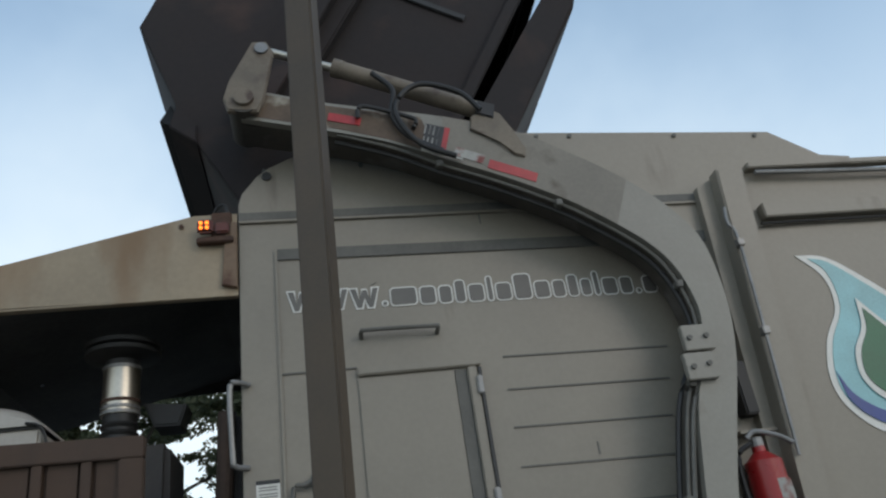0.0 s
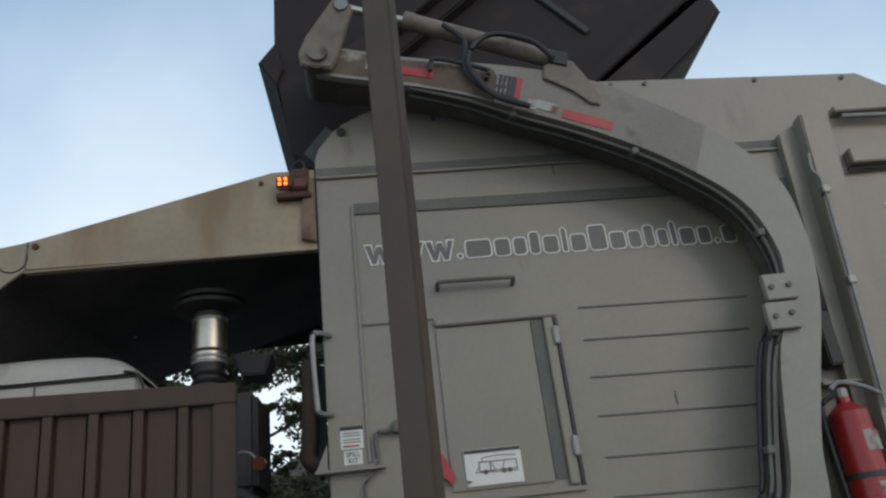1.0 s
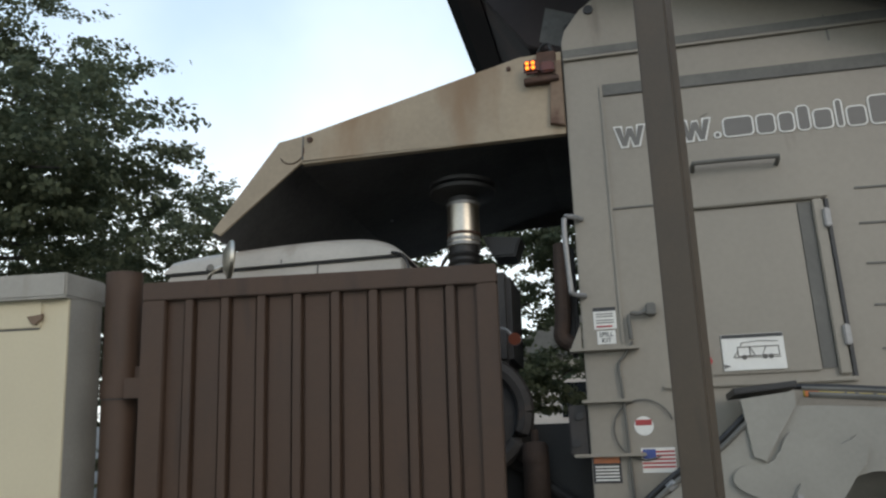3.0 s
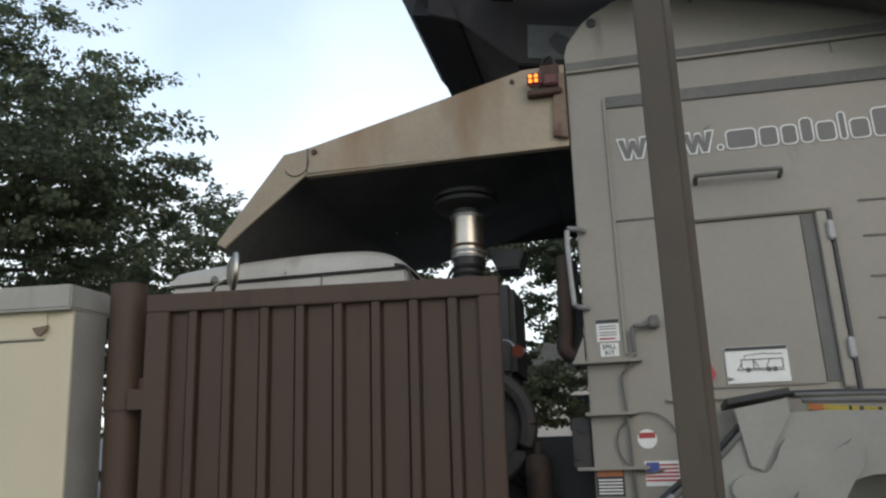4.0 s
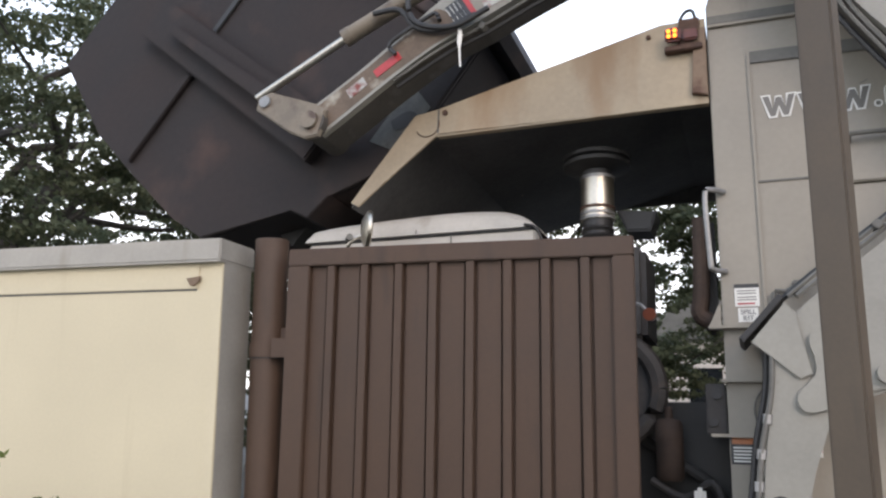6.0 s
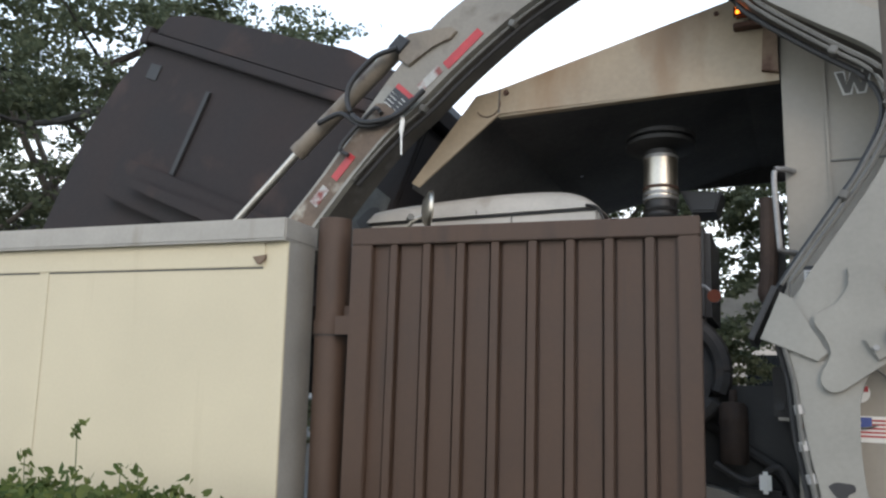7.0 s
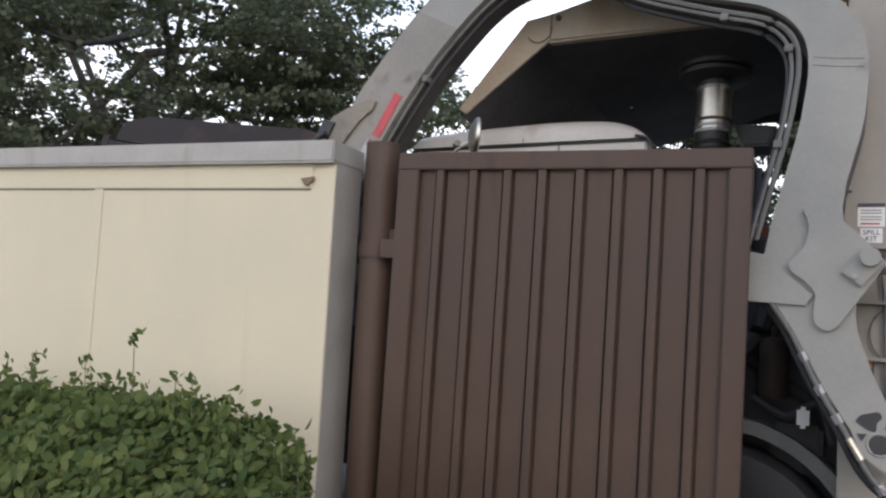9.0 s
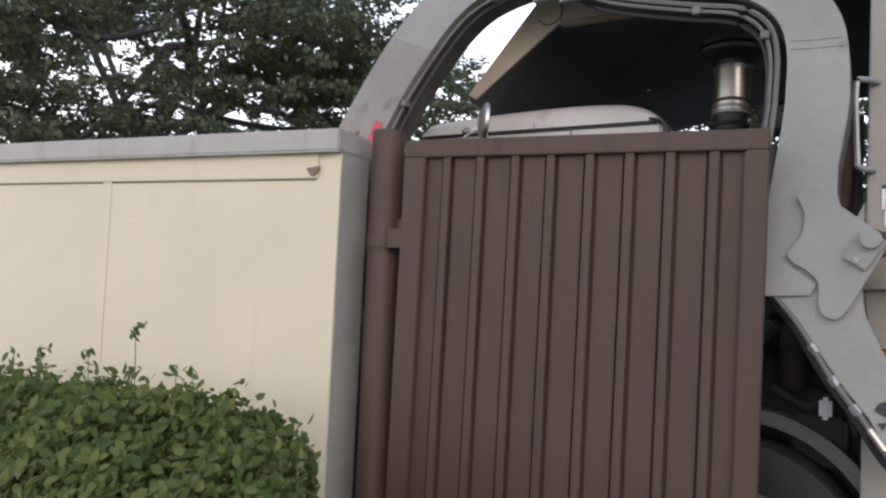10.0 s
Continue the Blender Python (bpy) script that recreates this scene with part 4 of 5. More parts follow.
def dumpster():
    # origin at the fork joint; level when it stands in front of the cab
    t = thing("dumpster", "dented dark steel front-load dumpster carried on forks", "dumpster", TRUCK @ pose(JOINT[0], 0, JOINT[1]))
    y0, y1 = 4.02, 5.95
    prof = [(-2.56, -0.72), (-2.54, 0.2), (-2.46, 0.62), (-2.28, 1.05), (0.34, 1.0), (0.37, 0.12), (0.05, -0.38), (-0.50, -1.00), (-0.78, -1.03), (-1.3, -1.0), (-1.84, -0.95)]
    n = len(prof)
    part("near_side", plate(prof, y0, y0 + 0.04, 0.008), BIN, t)
    part("far_side", plate(prof, y1 - 0.04, y1, 0.008), BIN, t)

    def sheet(a, b_, name):
        (xa, za), (xb, zb) = a, b_
        l = math.hypot(xb - xa, zb - za)
        nx, nz = -(zb - za) / l * 0.03, (xb - xa) / l * 0.03
        part(name, plate([(xa, za), (xb, zb), (xb + nx, zb + nz), (xa + nx, za + nz)], y0 + 0.042, y1 - 0.042), BIN, t)

    for k in range(n):
        if k != 3:
            sheet(prof[(k + 1) % n], prof[k], "front_plate" if k < 3 else "back_plate" if k < 6 else "floor_plate")
    part("inside_fill", box(-2.2, -0.1, y0 + 0.3, y1 - 0.3, -0.7, 0.2), BLACK, t)
    part("top_rim", plate([(-2.28, 1.0), (0.34, 0.95), (0.34, 1.03), (-2.28, 1.08)], y0 - 0.06, y0 - 0.001, 0.008), BIN, t, "square steel top rim")
    part("rim_end", box(-2.36, -2.27, y0 - 0.06, y1, 0.98, 1.12, 0.008), BIN, t)
    part("side_rib", plate([(-1.45, -0.94), (-1.38, -0.94), (-1.38, -0.21), (-1.45, -0.21)], y0 - 0.04, y0 - 0.001, 0.008), BIN, t)
    part("side_rib", plate([(-1.50, 0.13), (-1.45, 0.13), (-1.45, 0.78), (-1.50, 0.78)], y0 - 0.022, y0 - 0.001, 0.006), BLACK, t)
    part("side_slot", plate([(-2.18, 0.74), (-2.06, 0.74), (-2.06, 0.86), (-2.18, 0.86)], y0 - 0.008, y0 - 0.001), BLACK, t)
    part("fork_pocket", plate([(-1.95, -0.20), (-0.12, -0.20), (-0.12, 0.12), (-1.95, 0.12)], y0 - 0.10, y0 - 0.001, 0.012), BIN, t, "steel fork pocket")
    part("bottom_lip", plate([(-0.07, -0.50), (0.10, -0.46), (0.13, -0.27), (0.02, -0.33)], y0 - 0.03, y1, 0.006), BIN, t)
    part("fork_blade", plate([(0.05, -0.07), (-1.6, -0.07), (-1.7, 0.0), (0.05, 0.05)], AY1 + 0.03, y0 - 0.105, 0.006), BIN, t)
    part("sticker", plate([(0.12, 0.13), (0.33, 0.17), (0.325, 0.50), (0.12, 0.56)], y0 - 0.006, y0 - 0.003), WORN, t, "torn weathered sticker")
    part("sticker_print", plate(curve_pts([(0.16, 0.30), (0.22, 0.27), (0.29, 0.34), (0.28, 0.42), (0.21, 0.40), (0.16, 0.30)], 4)[:-1], y0 - 0.010, y0 - 0.007), BLACK, t)
    return t


bin_ = dumpster()


def lids():
    dome = [(-2.24, 1.088), (-2.18, 1.24), (-1.9, 1.30), (-0.4, 1.32), (0.30, 1.22), (0.44, 1.12), (0.43, 1.04), (0.34, 1.036), (-2.1, 1.086)]
    t = part("lid", plate([(x - 0.36, z - 1.0) for x, z in dome], 3.97, 4.95, 0.02), BIN, bin_, "loose dark plastic lid")
    u = part("lid", plate([(x - 0.36, z - 1.0) for x, z in dome], 4.99, 5.94, 0.02), BIN, bin_, "loose dark plastic lid")
    return t, u


lid, lid_far = lids()


# ---------------------------------------------------------------- the cab and what stands behind it
def cab():
    t = thing("truck_cab", "low white truck cab with rounded dusty roof", "truck cab", TRUCK)
    y0, y1 = F + 0.12, FB - 0.12
    part("cab_shell", box(-2.62, -1.24, y0 + 0.004, y1 - 0.03, 0.9, 2.862, 0.012), CAB_WHITE, t)
    b = bmesh.new()
    prof = curve_pts([(-2.64, 2.874), (-2.61, 2.945), (-2.52, 2.995), (-1.9, 3.03), (-1.52, 3.022), (-1.36, 2.985), (-1.27, 2.92), (-1.235, 2.874)], 5)
    ys = [y0 - 0.012, y0 - 0.006, y0 + 0.02, y0 + 0.09, y0 + 0.25, y1 - 0.25, y1 - 0.1, y1]
    ks = [0.0, 0.42, 0.66, 0.90, 1.0, 1.0, 0.88, 0.0]
    rows_ = [[b.verts.new((x, y, 2.874 + (z - 2.874) * k)) for x, z in prof] for y, k in zip(ys, ks)]
    for u, v in zip(rows_, rows_[1:]):
        for i in range(len(prof) - 1):
            b.faces.new((u[i], u[i + 1], v[i + 1], v[i]))
    part("roof", b, CAB_WHITE, t, "rounded dusty white roof cap", smooth=True)
    # black strip added for the dark gap between shell and roof cap
    part("roof_seal", box(-2.60, -1.25, y0 + 0.002, y0 + 0.03, 2.863, 2.873), BLACK, t, "black strip filling the gap under the roof cap")
    part("corner_seal", rod(curve_pts([(-1.30, y0 - 0.016, 2.885), (-1.245, y0 - 0.012, 2.87), (-1.215, y0 - 0.004, 2.82), (-1.205, y0, 2.75)], 5), 0.008, 6), BLACK, t)
    part("roof_seam", box(-1.925, -1.920, y0 - 0.0145, y0 - 0.005, 2.876, 2.90), GREY_DARK, t)
    part("door_seam", box(-1.72, -1.713, y0 - 0.001, y0 + 0.006, 2.3, 2.862), GREY_DARK, t)
    part("door_glass", box(-2.5, -1.76, y0 - 0.002, y0 + 0.003, 2.2, 2.72, 0.001), GLASS, t)


cab()


def mirror():
    t = thing("spot_mirror", "round chrome convex mirror on a bracket", "mirror", TRUCK @ pose(-2.12, F - 0.10, 2.86, 0, 0, 35))
    part("shell", rod([(-0.03, 0, 0), (-0.005, 0, 0.0), (0.012, 0, 0), (0.02, 0, 0)], [0.05, 0.10, 0.105, 0.095], 24), CHROME, t, smooth=True)
    part("arm", rod(curve_pts([(0, 0.02, -0.02), (-0.08, 0.03, -0.07), (-0.09, 0.1, -0.12)], 4), 0.011, 8), CHROME, t)
    part("clamp", rod([(-0.09, 0.0, -0.05), (-0.09, 0.06, -0.05)], 0.018, 10), GREY_DARK, t)
    part("stem", rod([(-0.09, 0.1, -0.12), (-0.09, 0.16, -0.3)], 0.011, 8), BLACK, t)


mirror()


def exhaust():
    t = thing("exhaust_stack", "bright steel air intake stack with black rain cap", "exhaust stack", TRUCK @ pose(-0.976, 4.30, 0))
    part("pipe", rod([(0, 0, 1.3), (0, 0, 2.975)], 0.084, 24), BLACK, t, smooth=True)
    part("sleeve", rod([(0, 0, 2.975), (0, 0, 3.232)], 0.091, 28), CHROME, t, "bright dented steel sleeve", smooth=True)
    for z in (2.84, 2.88, 2.92):
        part("bellows_ring", rod([(0, 0, z - 0.014), (0, 0, z), (0, 0, z + 0.014)], [0.084, 0.094, 0.084], 28), BLACK, t)
    for z in (2.985, 3.012, 3.045, 3.222):
        part("clamp_ring", rod([(0, 0, z - 0.008), (0, 0, z + 0.008)], 0.096, 28), STEEL if z != 3.045 else RUST, t)
    prof = [(0.08, 3.232), (0.085, 3.262), (0.12, 3.27), (0.185, 3.285), (0.19, 3.305), (0.155, 3.312), (0.155, 3.318), (0.185, 3.325), (0.19, 3.345), (0.15, 3.365), (0.05, 3.372)]
    part("rain_cap", rod([(0, 0, z) for r, z in prof], [r for r, z in prof], 32), BLACK, t, "ribbed black rain cap", smooth=True)


exhaust()


def engine_bits():
    t = thing("engine_pack", "grimy black engine parts behind the truck cab", "engine", TRUCK)
    part("air_box", box(-0.90, -0.715, 4.2, 4.65, 2.30, 2.80, 0.03), GRIME, t)
    part("scoop", plate([(-0.892, 3.07), (-0.67, 3.046), (-0.705, 2.936), (-0.832, 2.94)], 4.4, 4.6, 0.01), BLACK, t)
    part("fan_ring", rod([(-0.92 + 0.26 * math.cos(a), 4.15, 2.05 + 0.26 * math.sin(a)) for a in np.linspace(0, 6.28, 33)], 0.045, 8), GRIME, t)
    part("fan_face", rod([(-0.92, 4.17, 2.05), (-0.92, 4.2, 2.05)], 0.22, 24), GRIME, t)
    part("canister", rod([(-0.615, 4.1, z) for z in (1.62, 1.64, 1.88, 1.90, 1.905, 1.96)], [0.05, 0.064, 0.064, 0.05, 0.02, 0.018], 18), RUST_SHADED, t, "rusty brown canister", smooth=True)
    part("canister_band", rod([(-0.615, 4.1, 1.80), (-0.615, 4.1, 1.82)], 0.067, 18), RUST_SHADED, t)
    part("marker_stem", rod(curve_pts([(-0.86, 4.08, 2.45), (-0.74, 4.06, 2.46), (-0.68, 4.05, 2.40)], 4), 0.009, 6), STEEL, t)
    part("marker_lens", rod([(-0.68, 4.03, 2.40), (-0.68, 4.06, 2.40)], 0.032, 14), AMBER, t)
    part("radiator", box(-1.15, -0.95, 4.5, 5.9, 1.1, 2.3, 0.02), GRIME, t)
    part("crossmember", rod([(-0.9, 4.3, 1.9), (-0.45, 4.2, 1.62), (-0.36, 4.2, 1.5)], 0.03, 10), GRIME, t)
    part("valve_block", box(-0.62, -0.40, 4.1, 4.3, 1.30, 1.52, 0.02), GRIME, t)
    part("hose", rod(curve_pts([(-0.7, 4.1, 1.62), (-0.55, 4.05, 1.55), (-0.42, 4.0, 1.62), (-0.36, 4.0, 1.45)], 5), 0.018, 8), GRIME, t)
    part("washer_bottle", box(-0.505, -0.455, 3.97, 4.03, 1.505, 1.60, 0.015), WHITE, t, "white plastic bottle")
    part("headboard", box(-0.42, -0.36, 4.0, 4.12, 2.3, 2.86, 0.02), GRIME, t)
    part("tan_pipe", rod(curve_pts([(-0.42, 3.98, 2.85), (-0.43, 3.98, 2.5), (-0.44, 3.98, 2.38), (-0.36, 3.98, 2.33)], 5), 0.04, 12), RUST_SHADED, t)


engine_bits()


# ---------------------------------------------------------------- the enclosure
def gate():
    x0, y0, x1, y1 = -2.272, 3.318, -0.682, 3.452
    ang = math.degrees(math.atan2(y1 - y0, x1 - x0))
    w = math.hypot(x1 - x0, y1 - y0)
    t = thing("gate", "brown ribbed metal gate leaf with square frame", "gate", pose(x0, y0, 0, 0, 0.62, ang))
    H = 2.335
    part("top_rail", box(0, w, -0.028, 0.044, H - 0.082, H, 0.005), GATE, t)
    part("bottom_rail", box(0.113, w - 0.09, -0.028, 0.044, 0.12, 0.20, 0.005), GATE, t)
    part("stile", box(0, 0.112, -0.028, 0.044, 0.12, H - 0.083, 0.005), GATE, t)
    part("stile", box(w - 0.089, w, -0.028, 0.044, 0.12, H - 0.083, 0.005), GATE, t)
    # flat panels with narrow raised ribs between them, on a backing sheet
    part("backing_sheet", box(0.108, w - 0.086, 0.020, 0.030, 0.19, H - 0.081), GATE, t)
    ribs = [x - x0 for x in (-2.052, -1.885, -1.717, -1.553, -1.381, -1.213, -1.047, -0.878)]
    for c in ribs:
        part("rib", box(c - 0.019, c + 0.019, -0.018, 0.0195, 0.195, H - 0.0825, 0.003), GATE, t)
    for xa, xb in zip([0.080] + ribs, ribs + [w - 0.055]):
        part("panel", box(xa + 0.031, xb - 0.031, 0.004, 0.0195, 0.195, H - 0.0825, 0.002), GATE, t)
    part("drop_rod", rod([(w - 0.04, 0.05, 0.02), (w - 0.04, 0.05, 1.0)], 0.012, 10), GATE, t)
    for z in (0.45, 1.87):
        part("hinge_arm", box(-0.08, 0.0, -0.012, 0.012, z - 0.045, z + 0.045, 0.003), GATE, t)
    return t


gate()


def hinge_post():
    t = thing("gate_post", "round brown steel gate post with hinge collar", "post", pose(-2.413, 3.40, 0))
    part("pipe", rod([(0, 0, 0), (0, 0, 2.40)], 0.082, 32), GATE, t, smooth=True)
    part("cap", rod([(0, 0, 2.40), (0, 0, 2.408), (0, 0, 2.412)], [0.084, 0.082, 0.055], 32), GATE, t)
    for z in (1.865, 0.45):
        part("hinge_collar", rod([(0, 0, z - 0.035), (0, 0, z + 0.035)], 0.089, 32), GATE, t)
        part("collar_seam", rod([(0, 0, z - 0.042), (0, 0, z - 0.036)], 0.0845, 32), BLACK, t)
    part("hinge_lug", box(0.08, 0.115, -0.02, 0.02, 1.87, 1.97, 0.004), GATE, t)


hinge_post()


def wall():
    t = thing("wall_enclosure", "cream painted enclosure wall with grey metal cap", "wall", pose(-2.597, 3.215, 0, 0, 0, 7.0), kind="structure")
    part("wall_face", box(-9, 0.034, 0, 0.27, 0, 2.285, 0.004), CREAM, t)
    part("corner_trim", box(-0.025, 0.037, -0.006, 0.004, 0.0, 2.284, 0.003), CREAM, t)
    part("end_face", box(0.035, 0.039, 0.006, 0.266, 0.0, 2.28), CAPM, t)
    part("frieze", box(-9, -0.09, -0.008, -0.001, 2.155, 2.284, 0.003), CREAM, t)
    part("frieze_shadow_gap", box(-9, -0.10, -0.003, -0.001, 2.146, 2.154), GREY_DARK, t)
    for x in (-1.51, -3.05, -4.6, -6.1):
        part("panel_joint", box(x, x + 0.065, -0.004, -0.001, 0.0, 2.160, 0.001), CREAM, t)
    part("cap", box(-9.02, 0.036, -0.035, 0.30, 2.285, 2.395, 0.008), CAPM, t)
    part("cap_drip", box(-9.02, 0.041, -0.04, 0.304, 2.278, 2.288, 0.002), CAPM, t)
    sc = plate([(-0.155, 2.205), (-0.075, 2.215), (-0.08, 2.19), (-0.11, 2.165), (-0.13, 2.17)], -0.02, -0.0085, 0.004)
    part("scupper", sc, RUST_BROWN, t, "small rusty vent flap")


wall()


def tall_post():
    t = thing("tall_post", "dark brown square steel post", "post", pose(0.037, 2.775, 0, 0, 0, -17))
    part("tube", box(-0.053, 0.053, -0.053, 0.053, 0, 4.9, 0.007), POST, t)
    part("base_plate", box(-0.12, 0.12, -0.12, 0.12, 0, 0.012, 0.003), POST, t)


tall_post()


# ---------------------------------------------------------------- plants
def leaf_mesh(name, pos, nrm, length, width, parent, mat, rng, label="", kind="stuff"):
    """Many small folded leaves at given places, facing given ways."""
    n = len(pos)
    a = rng.normal(size=(n, 3))
    nrm = nrm + rng.normal(scale=0.55, size=(n, 3))
    nrm /= np.linalg.norm(nrm, axis=1)[:, None]
    a -= (a * nrm).sum(1)[:, None] * nrm
    a /= np.linalg.norm(a, axis=1)[:, None]
    c = np.cross(nrm, a)
    L = length * rng.uniform(0.6, 1.3, (n, 1))
    Wd = width * rng.uniform(0.7, 1.25, (n, 1))
    fold = nrm * L * 0.07
    v = np.stack([pos - a * L / 2, pos - a * L * 0.12 + c * Wd * 0.46 + fold, pos + a * L * 0.24 + c * Wd * 0.42 + fold, pos + a * L / 2,
                  pos + a * L * 0.24 - c * Wd * 0.42 + fold, pos - a * L * 0.12 - c * Wd * 0.46 + fold], 1).reshape(-1, 3)
    me = bpy.data.meshes.new(name)
    me.vertices.add(6 * n)
    me.vertices.foreach_set("co", v.ravel())
    me.loops.add(6 * n)
    me.loops.foreach_set("vertex_index", np.arange(6 * n))
    me.polygons.add(n)
    me.polygons.foreach_set("loop_start", np.arange(0, 6 * n, 6))
    me.update(calc_edges=True)
    me.materials.append(mat)
    ob = new(name, me)
    ob.parent = parent
    tagged(ob, label, "", "", kind)
    return ob


def tree(x, y, h, crown_z, rx, rz, n, seed, label, lump=26, leaf=0.105, reach=1.0):
    rng = np.random.default_rng(seed)
    t = thing("tree", label, "tree", pose(x, y, 0), "trees behind the enclosure")
    top = crown_z + rz * 0.3
    bend = rng.normal(scale=0.25, size=(6, 2))
    pts = [(bend[i, 0] * i / 5, bend[i, 1] * i / 5, top * i / 5) for i in range(6)]
    part("trunk", rod(curve_pts(pts, 3), list(np.linspace(0.24, 0.05, 16)), 12), BARK, t, smooth=True)
    centres, sizes = [], []
    for i in range(lump):
        d = rng.normal(size=3)
        d /= np.linalg.norm(d)
        k = rng.uniform(0.35, 1.0) ** 0.6
        c = np.array([d[0] * rx * k, d[1] * rx * k, crown_z + d[2] * rz * k])
        centres.append(c)
        sizes.append(rng.uniform(0.18, 0.38) * min(rx, rz))
        if i % 2 == 0:
            s = np.array(pts[3 + i % 3]) * rng.uniform(0.8, 1)
            mid = (s + c) / 2 + rng.normal(scale=0.2, size=3)
            part("limb", rod(curve_pts([tuple(s), tuple(mid), tuple(c)], 3), list(np.linspace(0.075, 0.012, 7)), 6), BARK, t)
    # each lump is a heap of flat leafy sprays at the ends of twigs
    per = n // lump
    sprays = max(8, per // 75)
    P, N = [], []
    for c, s in zip(centres, sizes):
        d = rng.normal(size=(sprays, 3))
        d /= np.linalg.norm(d, axis=1)[:, None]
        ends = c + d * (s * rng.uniform(0.3, 1.15, (sprays, 1)) ** 0.7) * np.array([1.2, 1.2, 0.8])
        way = d * np.array([1, 1, 0.25]) + rng.normal(scale=0.25, size=(sprays, 3))
        way /= np.linalg.norm(way, axis=1)[:, None]
        q = rng.integers(0, sprays, per)
        along = rng.uniform(-0.30, 0.26, (per, 1)) * reach
        spread = rng.normal(scale=0.075 * reach, size=(per, 3)) * np.array([1.1, 1.1, 0.45])
        P.append(ends[q] + way[q] * along + spread)
        N.append(0.5 * d[q] + np.array([0, 0, 0.8]))
    leaf_mesh("crown", np.concatenate(P), np.concatenate(N), leaf, leaf * 0.62, t, LEAF, rng)


tree(-10.6, 8.7, 9, 5.3, 4.4, 4.2, 104000, 3, "broad dark green tree with gaps of sky", 40, 0.092, 1.15)
tree(-13.5, 5.5, 9, 5.0, 4.2, 4.2, 90000, 5, "broad dark green tree beside the road", 32, 0.098)
tree(-4.2, 15.0, 6, 3.2, 3.6, 2.6, 56000, 8, "low leafy tree behind the truck", 34)
tree(1.6, 14.0, 6, 3.4, 3.6, 2.9, 64000, 9, "low leafy tree behind the truck", 38)
tree(-9.5, 16.0, 7, 3.4, 4.2, 3.2, 50000, 12, "leafy tree behind the enclosure", 32)
tree(-17.0, 12.0, 8, 4.4, 4.6, 4.0, 50000, 15, "leafy tree behind the enclosure", 32)


def hedge():
    rng = np.random.default_rng(21)
    t = thing("hedge", "rounded green hedge with fresh sprigs before the wall", "hedge", pose(0, 0, 0))

    def top(x):
        return np.interp(x, [-4.6, -3.6, -2.9, -2.45, -2.16, -1.95, -1.75], [1.12, 1.10, 1.16, 1.13, 1.07, 0.98, 0.72]) + 0.035 * np.sin(x * 9.0) + 0.03 * np.sin(x * 23.0)

    n = 15000
    x = rng.uniform(-4.6, -1.72, n)
    y = rng.uniform(1.75, 2.85, n)
    yy = (y - 2.3) / 0.55
    zt = top(x) * (1 - 0.16 * np.abs(yy) ** 3) + 0.03 * np.sin(y * 17 + x * 5)
    z = zt - np.abs(rng.normal(scale=0.10, size=n))
    P = np.stack([x, y, z], 1)
    N = np.stack([0.4 * rng.normal(size=n), -0.5 + yy, 0.9 + 0 * x], 1)
    lift = rng.random(n) < 0.045
    P[lift, 2] = zt[lift] + rng.uniform(0.0, 0.065, int(lift.sum()))
    N[lift] = rng.normal(size=(int(lift.sum()), 3))
    m = 12000
    x2 = rng.uniform(-4.6, -1.74, m)
    z2 = rng.uniform(0.1, 1, m) * top(x2) * 0.95
    y2 = 1.75 + np.abs(rng.normal(scale=0.06, size=m)) + 0.12 * (z2 / top(x2)) ** 4
    P2 = np.stack([x2, y2, z2], 1)
    k = 2500
    z3 = rng.uniform(0.1, 0.8, k)
    P3 = np.stack([-1.72 - np.abs(rng.normal(scale=0.06, size=k)), rng.uniform(1.75, 2.85, k), z3], 1)
    # the end is rounded in plan: it draws back towards the wall
    P3[:, 0] -= 0.62 * np.clip(P3[:, 1] - 1.9, 0, None)
    keep = P[:, 0] < -1.68 - 0.62 * np.clip(P[:, 1] - 1.9, 0, None) - 0.10 * rng.random(n)
    P, N = P[keep], N[keep]
    leaf_mesh("foliage", np.concatenate([P, P2, P3]), np.concatenate([N, np.tile([0.1, -1, 0.5], (m, 1)), np.tile([1, 0, 0.5], (k, 1))]), 0.052, 0.030, t, HEDGE, rng)
    # plain bark-brown box that fills the inside of the leaves
    part("heart", box(-4.55, -2.35, 1.87, 2.75, 0.05, 0.80, 0.1), BARK, t, "solid bark-brown heart")
    # upright sprigs
    for sx, sh in ((-2.73, 1.45), (-2.52, 1.32), (-2.46, 1.26), (-2.41, 1.31), (-3.00, 1.34), (-3.10, 1.27), (-3.34, 1.33), (-3.45, 1.27), (-3.52, 1.30), (-2.30, 1.21),
                   (-2.22, 1.18), (-2.14, 1.17), (-2.05, 1.12), (-1.96, 1.13), (-1.90, 1.08)):
        z0 = float(top(np.array(sx))) - 0.12
        lean = rng.normal(scale=0.03, size=2)
        pts = [(sx + lean[0] * i / 3, 2.25 + lean[1] * i / 3, z0 + (sh - z0) * i / 3) for i in range(4)]
        sp = part("sprig", rod(pts, [0.003, 0.0025, 0.002, 0.0015], 5), STEM, t)
        q = max(12, int((sh - z0) * 72))
        f = rng.uniform(0.2, 1, q)
        PP = np.array(pts[0]) + f[:, None] * (np.array(pts[3]) - np.array(pts[0])) + rng.normal(scale=0.012, size=(q, 3))
        leaf_mesh("sprig_leaves", PP, rng.normal(size=(q, 3)), 0.042, 0.020, sp, HEDGE, rng)


hedge()


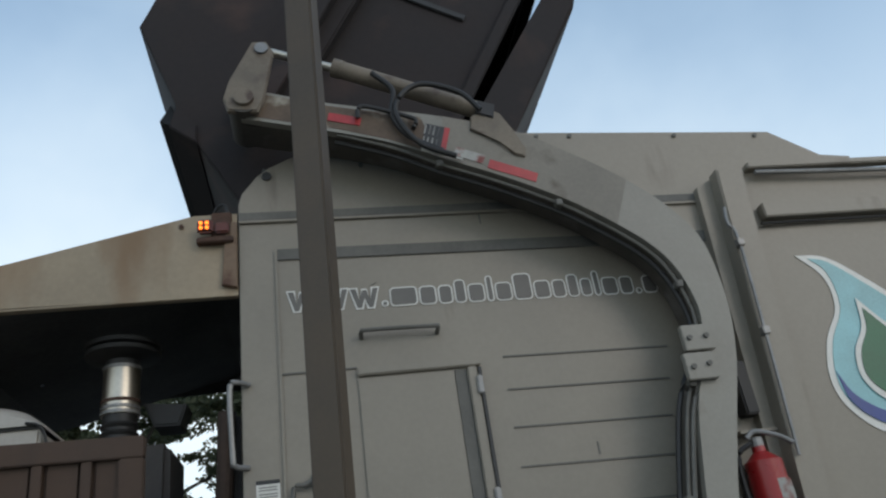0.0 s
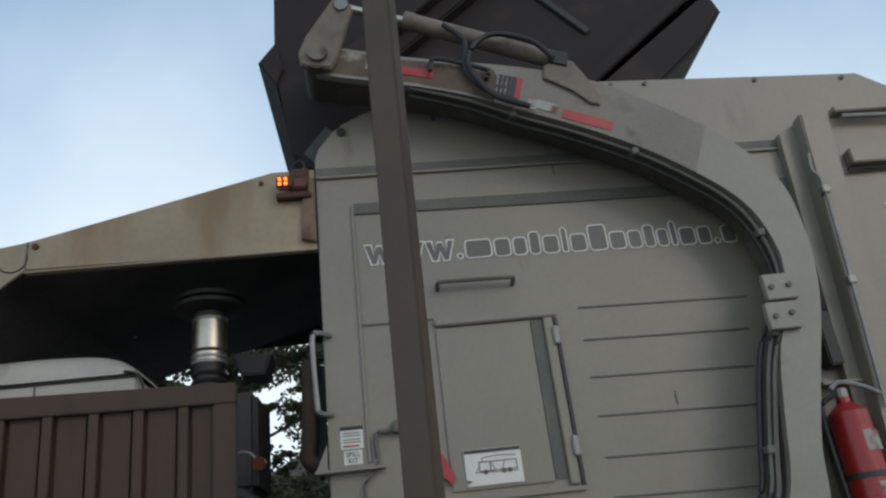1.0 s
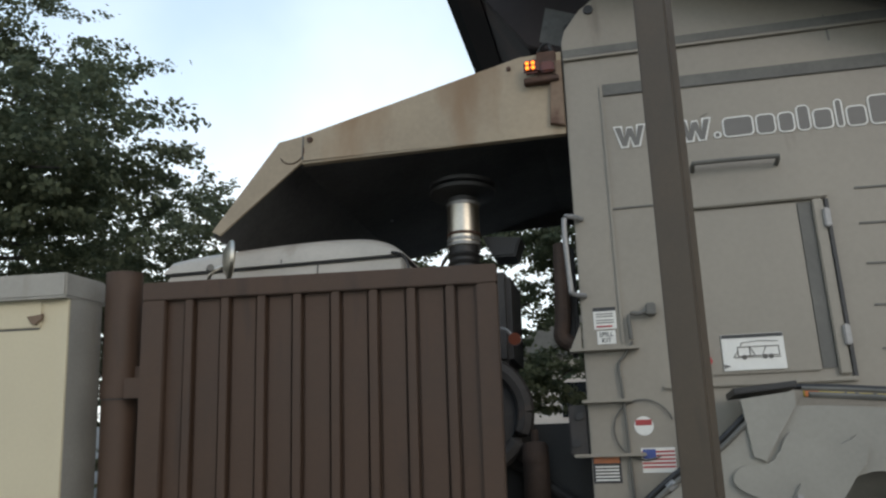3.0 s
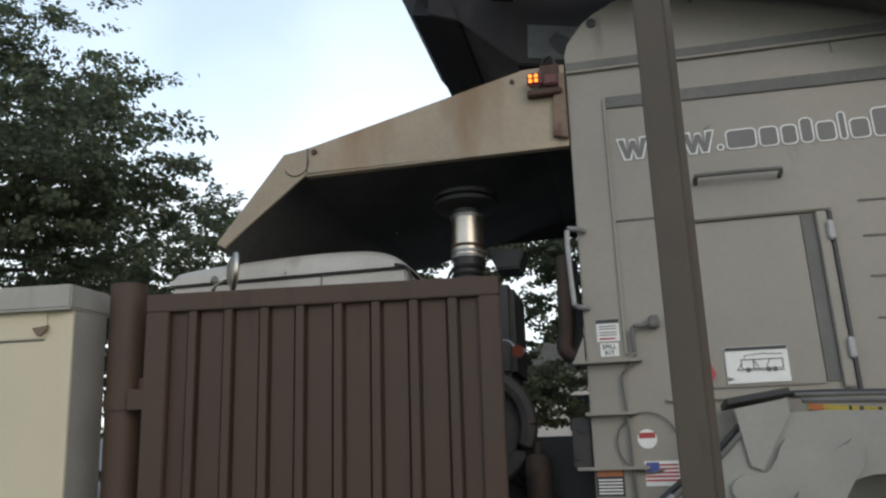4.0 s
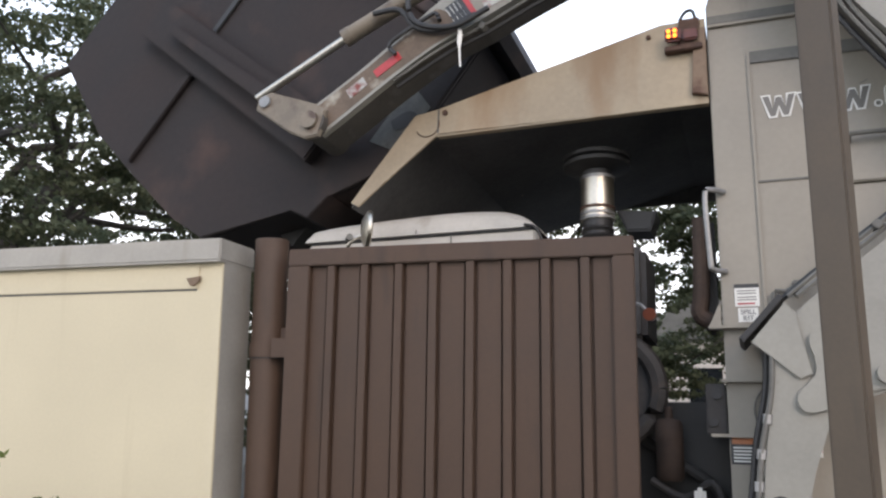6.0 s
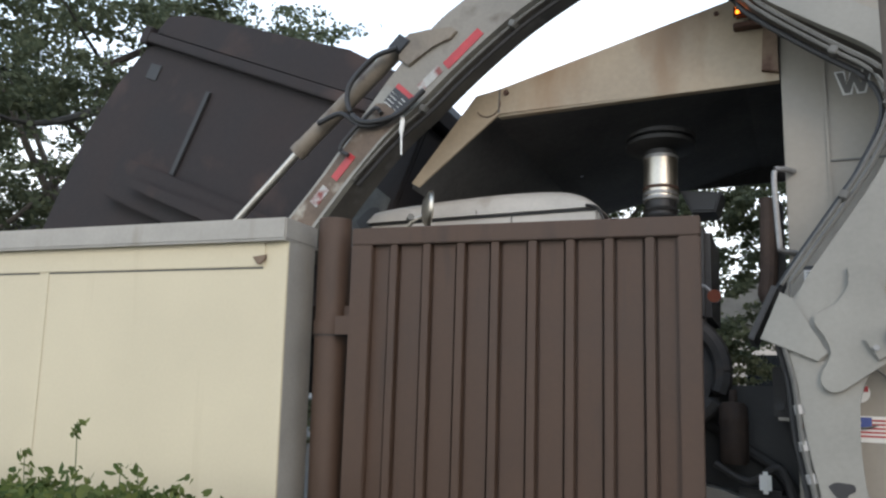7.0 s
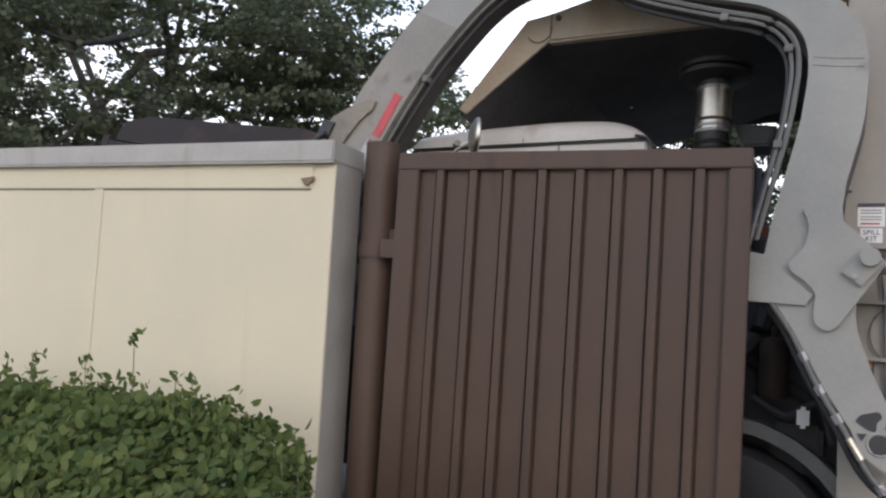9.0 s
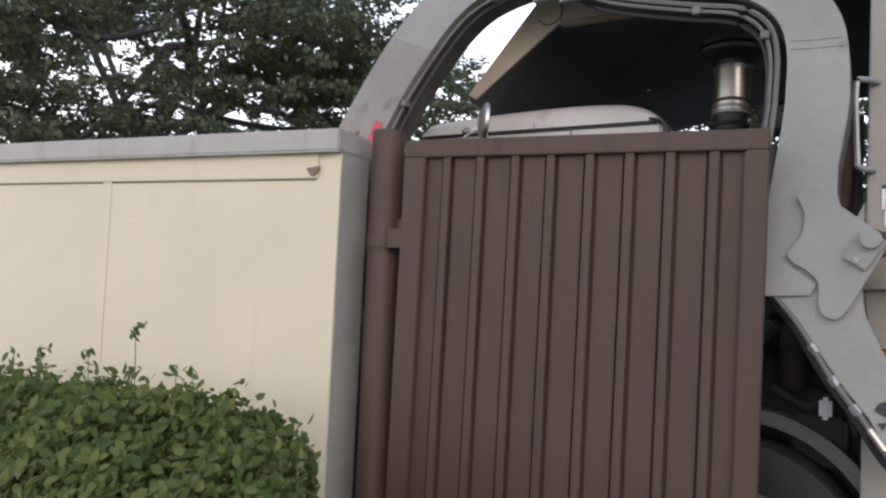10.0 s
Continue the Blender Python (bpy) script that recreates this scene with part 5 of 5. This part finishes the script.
def far_house():
    t = thing("house", "distant pale house seen between the trees", "house", pose(-1.0, 26, 0))
    part("wall", box(-3, 3, 0, 5, 0, 3.2), FARWALL, t)
    part("roof", plate([(-3.4, 3.2), (0, 5.0), (3.4, 3.2)], -0.4, 5.4), GREY_DARK, t)
    part("window", box(-1.2, -0.2, -0.03, 0.0, 1.2, 2.3), GLASS, t)


far_house()


# ---------------------------------------------------------------- what moves
def motions():
    # seconds, turn of the arm, and the small play of its pivot
    ARM = [(0, 0, 0, 0), (1.5, 0, 0.005, 0.01), (2, 1.9, 0.02, 0.055), (2.5, 2.2, 0.024, 0.078), (3.2, 4.4, 0.022, 0.075), (4.3, 8.6, 0.015, 0.06), (4.5, 10.6, 0.012, 0.055), (5, 21.6, 0, 0.04), (5.5, 32.2, -0.015, 0.045), (6, 47.2, 0, 0.066),
           (6.2, 52.2, -0.006, 0.063), (7.3, 68.4, -0.03, 0.045), (7.5, 71.4, -0.033, 0.058), (8, 77.4, -0.04, 0.057), (8.5, 82.2, -0.036, 0.052), (9, 85.8, -0.034, 0.055), (9.5, 88.6, -0.034, 0.058), (10, 91.3, -0.042, 0.064)]
    walk(lift_arm, [(t, TRUCK @ pose(PIVOT[0] + dx, 0, PIVOT[1] + dz, 0, -a, 0)) for t, a, dx, dz in ARM])
    CRANK = [(0, 75), (0.7, 68), (1.5, 68), (2.5, 80), (4.5, 110), (5, 122), (5.5, 138), (6, 155), (6.2, 160), (7.3, 171), (8, 177), (10, 187)]
    rows, slides = [], []
    for t, c in CRANK:
        a = float(np.interp(t, [q[0] for q in ARM], [q[1] for q in ARM]))
        rows.append((t, pose(JOINT[0] - PIVOT[0], 0, JOINT[1] - PIVOT[1], 0, 180 - (c - a), 0)))
        out = float(np.interp(c - a, [68, 110], [0.0, 0.28]))
        slides.append((t, pose(0.23 - PIVOT[0] - out * 0.94, 0, 4.598 - PIVOT[1] + out * 0.34)))
    walk(fork_crank, rows)
    walk(piston, slides)
    # the strap lies along the arm, then drops and hangs as the arm comes down
    SWING = [(0, -67), (4.5, -66), (5, -40), (5.5, 5), (6, 47), (6.2, 52), (7.3, 68), (8, 77), (10, 92)]
    walk(strap, [(t, pose(*STRAP_AT, 0, a, 0)) for t, a in SWING])
    # the lift cylinder stays near level and tips down a little at the end
    walk(lift_cylinder, [(t, pose(*LIFT_AT, 0, a * 1.15, 0)) for t, a, dx, dz in ARM])
    # the dumpster turns with the forks, its lids rattle
    BIN_ROWS = [(0, -118), (0.5, -133), (1, -139), (1.5, -138), (2, -127), (2.5, -117), (3.2, -112), (4.3, -99), (4.5, -95), (4.7, -85), (5, -69), (5.5, -53), (6, -37.5), (6.2, -31), (7.3, -21), (8, -16), (8.5, -11), (9, -8), (10, -4)]
    LID = [(0, 3), (0.5, 0), (1, 1), (1.5, 1), (3.2, 1), (5, 0), (10, 0)]
    FORK = [(0, 0), (1.5, 0), (2, 1.0), (2.5, 2.9), (3.2, 4.6), (4.3, 8.2), (4.5, 9.8), (5, 20.4), (5.5, 32.7), (6, 46.7), (6.2, 51.8), (7.3, 68.6), (7.5, 71.4), (8, 77.3), (8.5, 81.8), (9, 84.8), (9.5, 87.8), (10, 90.7)]
    rows, lid_rows = [], []
    for t, phi in BIN_ROWS:
        a = radians(float(np.interp(t, [q[0] for q in FORK], [q[1] for q in FORK])))
        jx = -0.272 - math.sin(a) * 2.998
        jz = 1.412 + math.cos(a) * 2.998
        rows.append((t, TRUCK @ pose(jx, 0, jz, 0, -phi, 0)))
        lid_rows.append((t, pose(0.36, 0, 1.0, 0, float(np.interp(t, [q[0] for q in LID], [q[1] for q in LID])), 0)))
    walk(bin_, rows)
    walk(lid, lid_rows)
    walk(lid_far, lid_rows)


motions()
